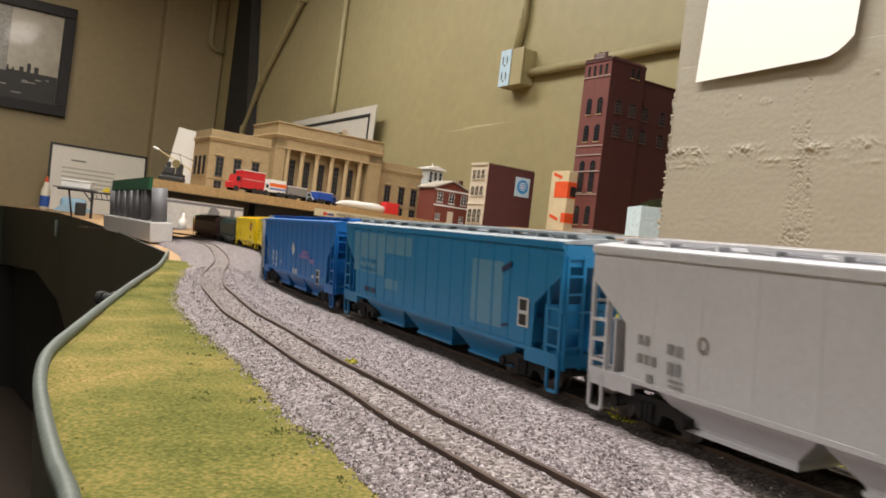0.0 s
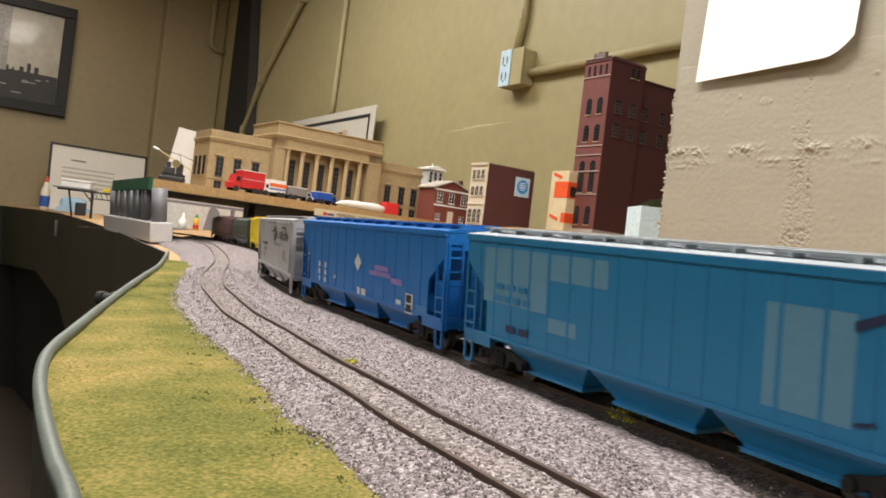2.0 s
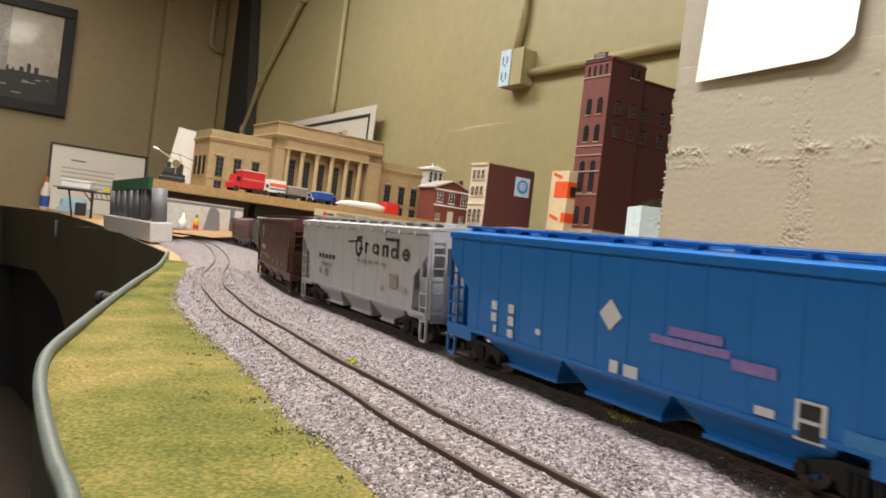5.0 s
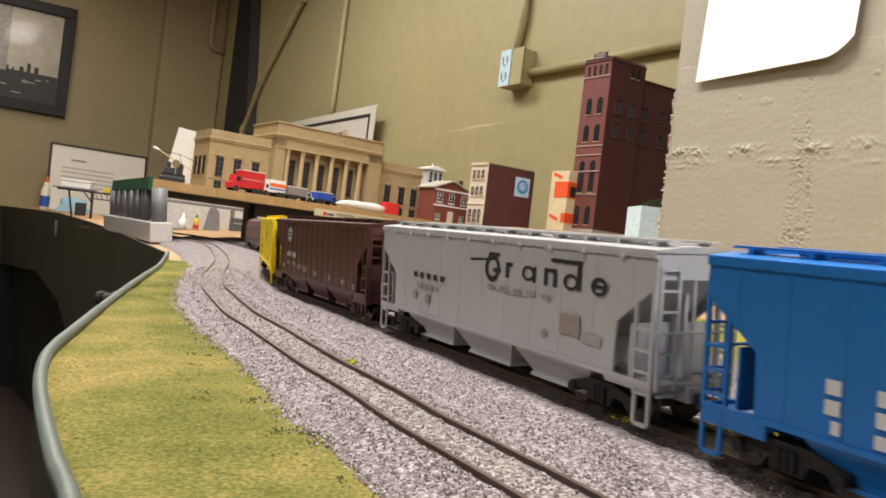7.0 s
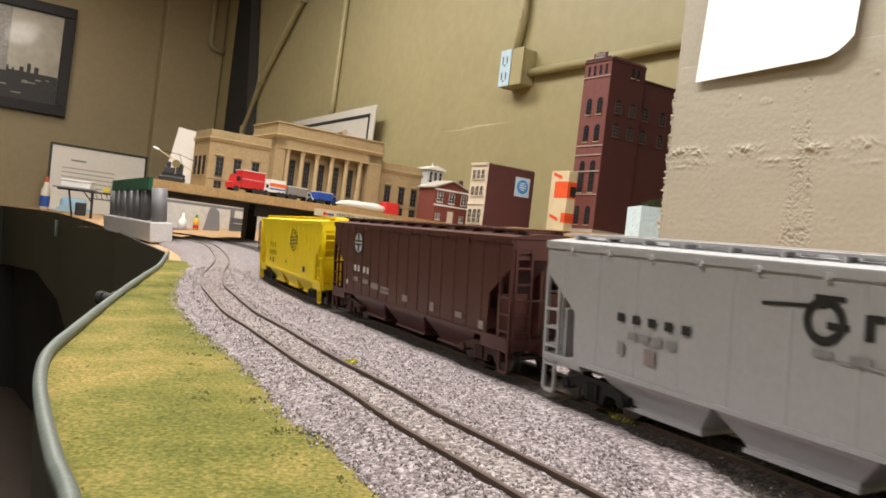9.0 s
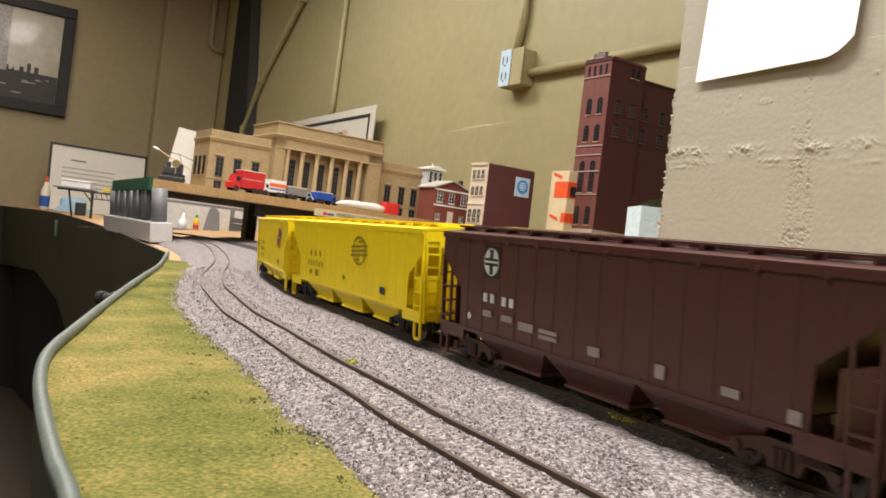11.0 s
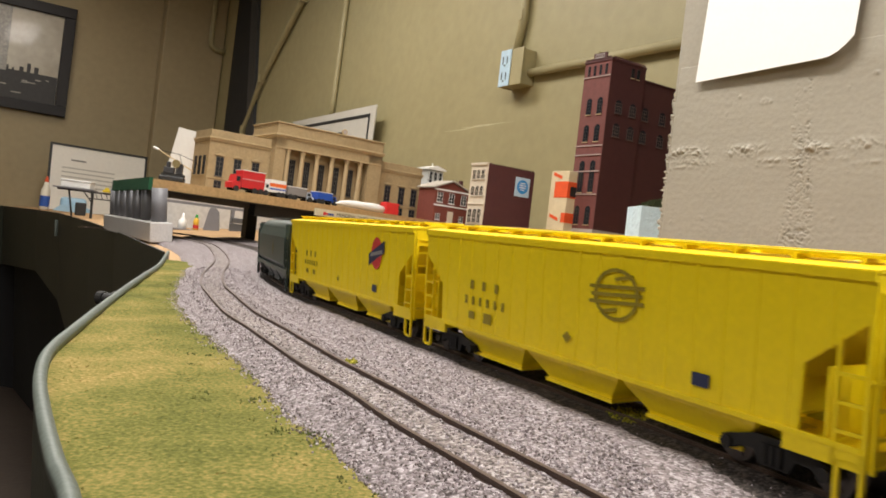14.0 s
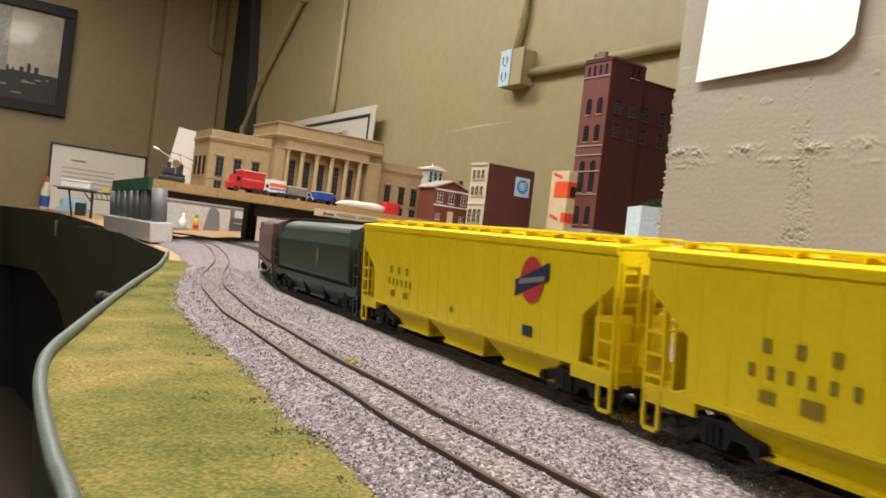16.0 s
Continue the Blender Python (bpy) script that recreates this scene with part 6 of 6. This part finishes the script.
    dark = mat("photo_dark", (0.016, 0.014, 0.014), 0.5, scale=60, vary=0.5, bump=0, coat=0.05)
    part("print_city", boxes((x0 + 0.056, -0.0146, z0 + 0.056, x1 - 0.056, -0.0142, z0 + 0.20)), dark, pic)
    rnd = random.Random(2)
    for k in range(14):
        w = rnd.uniform(0.01, 0.03)
        xx = x0 + 0.07 + k * 0.034
        part("print_tower", boxes((xx, -0.0150, z0 + 0.20, xx + w, -0.0147, z0 + 0.20 + rnd.uniform(0.01, 0.05))), dark, pic)
    grey = mat("photo_grey", (0.20, 0.18, 0.15), 0.3, scale=70, vary=0.6, bump=0, coat=0.05)
    part("print_tall_tower", boxes((x0 + 0.22, -0.0155, z0 + 0.19, x0 + 0.385, -0.0151, z1 - 0.058)), grey, pic)
    for k in range(10):
        xx = x0 + 0.08 + rnd.random() * 0.50
        zz = z0 + 0.065 + rnd.random() * 0.11
        part("print_light", boxes((xx, -0.0150, zz, xx + rnd.uniform(0.01, 0.05), -0.0147, zz + 0.006)), grey, pic)


wall_things()


def plaster_scars():
    """Crumbled, painted-over plaster along the old joints of the pier, and chips on the long wall."""
    rnd = random.Random(11)
    verts, faces = [], []

    def lump(x, y, z, r, flat):
        k0 = len(verts)
        n = 7
        for k in range(n):
            a = math.tau * k / n + rnd.uniform(-0.3, 0.3)
            q = r * rnd.uniform(0.5, 1.3)
            verts.append((x + 0.0004, y + q * 1.2 * math.cos(a), z + q * 0.7 * math.sin(a)))
        verts.append((x - flat * rnd.uniform(0.5, 1.2), y + rnd.uniform(-r, r) * 0.4, z + rnd.uniform(-r, r) * 0.4))
        for k in range(n):
            faces.append((k0 + k, k0 + (k + 1) % n, k0 + n))

    for _ in range(130):                       # ragged corner
        lump(PIER_A + 0.001, 0.945 + rnd.uniform(-0.004, 0.003), 0.12 + rnd.random() * 0.26, rnd.uniform(0.002, 0.006), rnd.uniform(0.001, 0.003))
    for _ in range(30):                        # scattered
        lump(PIER_A, 0.55 + rnd.random() * 0.38, 0.10 + rnd.random() * 0.33, rnd.uniform(0.0008, 0.003), rnd.uniform(0.0005, 0.0016))
    for _ in range(130):                       # chips on the long wall
        lump(WALL_A * 1.33 + 0.0044, 1.33 * (1.0 + rnd.random() * 2.6), 0.45 + rnd.random() * 1.0, rnd.uniform(0.002, 0.008), rnd.uniform(0.0008, 0.0026))
    me = bpy.data.meshes.new("plaster_scars")
    me.from_pydata(verts, [], faces)
    me.materials.append(PIER_PAINT)
    ob = new("plaster_scars", me)
    ob.matrix_basis = ROOM
    tagged(ob, "painted-over crumbling plaster along old joints", "plaster", kind="stuff")


def pier_face():
    """Brushed, lumpy paint over the pier's masonry, with crumbled joints."""
    def turb(y, z, f, k):
        return abs(noise.noise((y * f, z * f, k))) + 0.5 * abs(noise.noise((y * f * 2.1, z * f * 2.1, k + 3)))

    def relief(y, z):
        h = 0.0010 * noise.noise((y * 9, z * 14, 1)) + 0.00014 * noise.noise((y * 22, z * 150, 2)) + 0.00012 * noise.noise((y * 130, z * 160, 7))
        wob = 0.006 * noise.noise((y * 16, 0, 4))
        for zc, width, tall, cut in ((0.2695, 0.0080, 0.0048, 0.10), (0.2530, 0.0035, 0.0026, 0.25), (0.2440, 0.0028, 0.0018, 0.30)):
            m = math.exp(-((z - zc - wob) / width) ** 2)
            if m > 0.02:
                here = min(1.0, max(0.0, noise.noise((y * 21, zc * 90, 6)) * 1.6 + 0.55 - cut + (0.7 if y > 0.86 else 0)))
                h += m * here * tall * (turb(y, z, 95, 5) * 1.6 - 0.12)
        low = min(1.0, max(0.0, (0.372 - z) / 0.27))
        yc = 0.703 - 0.020 * low + 0.008 * noise.noise((0, z * 14, 9))
        for off, width in ((0.010 + 0.006 * low, 0.0030 + 0.008 * low), (-0.010 - 0.004 * low, 0.0026 + 0.008 * low), (0.002, 0.026 * low * low + 0.0005)):
            m = math.exp(-((y - yc - off) / width) ** 2) * (1 if z < 0.372 else 0)
            if m > 0.02:
                g = turb(y, z, 155, 11)
                here = min(1.0, max(0.30, noise.noise((y * 34, z * 30, 21)) * 1.8 + 0.45))
                h += m * here * (0.0021 * g - 0.0004 - (0.0022 if g < 0.12 else 0))
        if noise.noise((y * 45, z * 45, 15)) > 0.62:
            h += 0.0016 * turb(y, z, 120, 17)
        return h

    y0, y1, z0, z1, n, m = 0.50, 0.9405, 0.06, 0.42, 290, 236
    verts = []
    for i in range(n):
        y = y0 + (y1 - y0) * i / (n - 1)
        for j in range(m):
            z = z0 + (z1 - z0) * j / (m - 1)
            rim = i in (0, n - 1) or j in (0, m - 1)
            fade = min(1.0, (z1 - z) / 0.03)
            verts.append((PIER_A + 0.003 if rim else PIER_A - 0.0014 * fade - 0.0002 - relief(y, z) * fade, y, z))
    faces = [(i * m + j, i * m + j + 1, (i + 1) * m + j + 1, (i + 1) * m + j) for i in range(n - 1) for j in range(m - 1)]
    me = bpy.data.meshes.new("pier_face")
    me.from_pydata(verts, [], faces)
    me.materials.append(PIER_PAINT)
    for p in me.polygons:
        p.use_smooth = True
    ob = new("wall_pier_face", me)
    ob.matrix_basis = ROOM
    tagged(ob, "thick beige paint over crumbling masonry joints", "wall", kind="structure")


PLACE[0] = HERE
plaster_scars()
pier_face()
PLACE[0] = BEYOND


# ---- the far end of the table ----
def far_table():
    # framed white notice leaning against the end wall
    n = thing("notice_board", ROOM @ pose(0.45, 4.30, 0.030, -8, 0, 3), "thin black framed white notice leaning at the wall", "notice")
    part("sheet", boxes((0.0, 0.0, 0.0, 0.445, 0.004, 0.335)), mat("notice_white", (0.80, 0.78, 0.73), 0.25, scale=9, vary=0.05, bump=0.0, coat=0.5), n)
    part("frame", boxes((-0.010, -0.004, -0.010, 0.0, 0.008, 0.345), (0.445, -0.004, -0.010, 0.455, 0.008, 0.345), (0.0, -0.004, 0.335, 0.445, 0.008, 0.345), (0.0, -0.004, -0.010, 0.445, 0.008, 0.0)), BLACK, n)
    pale = mat("notice_ink", (0.42, 0.41, 0.38), 0.4)
    part("print_bar", boxes((0.09, -0.0012, 0.265, 0.16, -0.0002, 0.273)), mat("notice_dark", (0.2, 0.2, 0.19), 0.4), n)
    for k in range(5):
        part("print_bar", boxes((0.05, -0.0012, 0.225 - k * 0.022, 0.30, -0.0002, 0.231 - k * 0.022)), pale, n)
    # glue bottle
    g = thing("glue_bottle", pose(-1.8397, 3.6258, 0.0372) @ Matrix.Diagonal((0.84, 0.84, 1.02, 1)), "white glue bottle with a blue label and an orange cap", "bottle")
    part("bottle", tube([(0, 0, 0), (0, 0, 0.003), (0, 0, 0.085), (0, 0, 0.105), (0, 0, 0.112), (0, 0, 0.124)], [0.022, 0.025, 0.025, 0.015, 0.011, 0.011], 20), mat("glue_white", (0.72, 0.68, 0.58), 0.35, scale=60, vary=0.04), g, smooth=True)
    part("label", tube([(0, 0, 0.014), (0, 0, 0.062)], 0.0254, 20, caps=False), mat("glue_blue", (0.03, 0.10, 0.42), 0.4), g, "blue paper label")
    part("cap", tube([(0, 0, 0.1241), (0, 0, 0.130), (0, 0, 0.150)], [0.011, 0.010, 0.004], 14), mat("glue_orange", (0.75, 0.10, 0.03), 0.4), g, "orange twist cap")
    # odds and ends behind the deck
    def block(name, label, category, x, y, z, dx, dy, dz, material, turn=20, bevel=0.003):
        t = thing(name, pose(x, y, z, 0, 0, turn), label, category)
        part("shell", boxes((-dx / 2, -dy / 2, 0, dx / 2, dy / 2, dz), bevel=bevel), material, t)
        return t

    pb = mat("cloth_blue", (0.30, 0.46, 0.60), 0.6, scale=30)
    tub = block("plastic_tub", "pale blue plastic tub with a loose cloth over its rim", "tub", -1.5591, 3.3117, 0.0415, 0.10, 0.10, 0.060, pb, 25, 0.014)
    part("cloth", prism([(-0.075, 0.0), (0.085, 0.0), (0.060, 0.022), (0.020, 0.030), (-0.045, 0.026)], "y", -0.066, -0.051), pb, tub)
    block("black_box", "small black electronics box", "box", -1.2868, 2.7911, 0.0353, 0.034, 0.03, 0.046, BLACK, 30)
    st = thing("model_stand", pose(-1.1151, 2.4938, 0.0328, 0, 0, 6), "black wire trestle with a tiny yellow model on top", "stand")
    top = 0.083
    bm = bmesh.new()
    tube([(0, 0, 0), (-0.002, 0, top)], 0.004, 6, bm)
    tube([(-0.075, 0.05, 0), (-0.085, 0.03, top)], 0.003, 6, bm)
    tube([(0.002, 0, top * 0.55), (-0.03, 0, top)], 0.002, 6, bm)
    tube([(-0.110, 0, top), (0.100, 0, top)], 0.003, 6, bm)
    tube([(-0.010, 0, top - 0.020), (0.100, 0, top - 0.020)], 0.002, 6, bm)
    for k in range(7):
        tube([(-0.010 + k * 0.016, 0, top), (-0.002 + k * 0.016, 0, top - 0.020)], 0.0012, 5, bm)
    part("wire_frame", bm, BLACK, st)
    part("shelf_strip", boxes((-0.120, -0.014, top + 0.0031, 0.0, 0.040, top + 0.007)), GREY_PLASTIC, st)
    part("tiny_model", boxes((0.028, -0.006, top + 0.004, 0.052, 0.006, top + 0.012), (0.034, -0.005, top + 0.012, 0.046, 0.005, top + 0.019), bevel=0.002), mat("model_yellow", (0.62, 0.48, 0.03), 0.4), st)
    part("tiny_figure", tube([(0.078, 0, top + 0.003), (0.078, 0, top + 0.012), (0.078, 0, top + 0.022)], [0.004, 0.003, 0.001], 8), BLACK, st)
    t = block("storage_box", "white storage box with a lid on the trestle", "box", -1.1711, 2.5038, 0.1230, 0.090, 0.045, 0.020, WHITE, 6)
    part("lid", boxes((-0.047, -0.0245, 0.0202, 0.047, 0.0245, 0.0245), bevel=0.002), WHITE, t)
    # seen under the deck
    sh = thing("back_shelf", pose(-0.92, 2.35, 0.0, 0, 0, 34), "grey shelf with metal edge behind the tracks", "shelf")
    part("shelf_board", boxes((0.0, 0.0, 0.112, 0.62, 0.018, 0.120)), GREY_PLASTIC, sh)
    part("back_panel", boxes((0.0, 0.16, 0.02, 0.62, 0.166, 0.150)), mat("panel_white", (0.60, 0.58, 0.56), 0.6, scale=10), sh)
    part("lower_board", boxes((0.0, -0.06, 0.028, 0.62, 0.16, 0.036)), GREY_PLASTIC, sh)
    for x in (0.0, 0.29, 0.61):
        part("shelf_post", boxes((x, 0.0, 0.02, x + 0.01, 0.012, 0.112)), GREY_PLASTIC, sh)
    bt = thing("paint_bottle", pose(-0.7942, 2.40, 0.036) @ Matrix.Scale(0.80, 4), "white plastic squeeze bottle", "bottle")
    part("bottle", tube([(0, 0, 0), (0, 0, 0.030), (0, 0, 0.038), (0, 0, 0.044), (0, 0, 0.060)], [0.016, 0.016, 0.008, 0.006, 0.003], 16), WHITE, bt, smooth=True)
    gb = thing("paint_bottle", pose(-0.7594, 2.42, 0.036) @ Matrix.Scale(0.85, 4), "small yellow glue bottle with a red band and green cap", "bottle")
    part("bottle", tube([(0, 0, 0), (0, 0, 0.036), (0, 0, 0.044)], [0.010, 0.010, 0.005], 14), mat("amber", (0.70, 0.42, 0.04), 0.4), gb, smooth=True)
    part("band", tube([(0, 0, 0.006), (0, 0, 0.018)], 0.0104, 14, caps=False), mat("band_red", (0.6, 0.04, 0.03), 0.5), gb)
    part("cap", tube([(0, 0, 0.0441), (0, 0, 0.056)], [0.006, 0.004], 10), mat("cap_green", (0.05, 0.35, 0.08), 0.5), gb)
    wd = thing("grey_wedge", pose(-0.7196, 2.449, 0.036, 0, 0, 12) @ Matrix.Diagonal((0.95, 1, 1.2, 1)), "grey tapered plastic pier model", "model part")
    part("wedge", prism([(-0.026, 0), (0.026, 0), (0.019, 0.052), (0.008, 0.062), (-0.008, 0.062), (-0.014, 0.052)], "y", -0.012, 0.012), GREY_PLASTIC, wd)
    dg = thing("control_box", pose(-0.649, 2.496, 0.036, 0, 0, 20), "dark grey equipment box with a ledge", "box")
    part("shell", boxes((-0.028, -0.02, 0, 0.028, 0.02, 0.034), (-0.024, -0.024, 0.036, 0.024, 0.02, 0.052), bevel=0.003), mat("box_grey", (0.08, 0.08, 0.085), 0.5), dg)
    PLACE[0] = HERE
    # black plugs on the fascia
    k = thing("fascia_plug", TILT @ pose(-0.2145, 0.5300, -0.010, 0, 90, 160), "black plastic plug on the fascia", "plug")
    part("body", tube([(0, 0, 0), (0, 0, 0.006), (0, 0, 0.0065), (0, 0, 0.014)], [0.0055, 0.0055, 0.004, 0.0038], 14), BLACK, k)
    part("collar", tube([(0, 0, 0.0141), (0, 0, 0.019)], 0.0047, 14), TRUCK_BLACK, k)


far_table()

# ---- tracks, with their ties ----
PLACE[0] = HERE
track("near_track", lambda s, off: NEAR_TRACK.beside(s, off), 0.0, "rusty brown model rails on dark ties in pale ballast", True)
track("far_track", lambda s, off: train_point(s, off), TRACK_Z, "rusty brown model rails under the passing train", True)


def motions():
    """The train rolls down the line at a steady pace, its wheels turning."""
    for car, s_far, s_near in CARS:
        walk(car, [(0.25 * k, car_pose(s_far, s_near, 0.25 * k)) for k in range(65)])
    for w in WHEELS:
        at = w.matrix_basis.translation.copy()
        walk(w, [(0.1 * k, Matrix.Translation(at) @ Matrix.Rotation(SPEED * 0.1 * k / 0.0055, 4, "Y")) for k in range(161)])


motions()
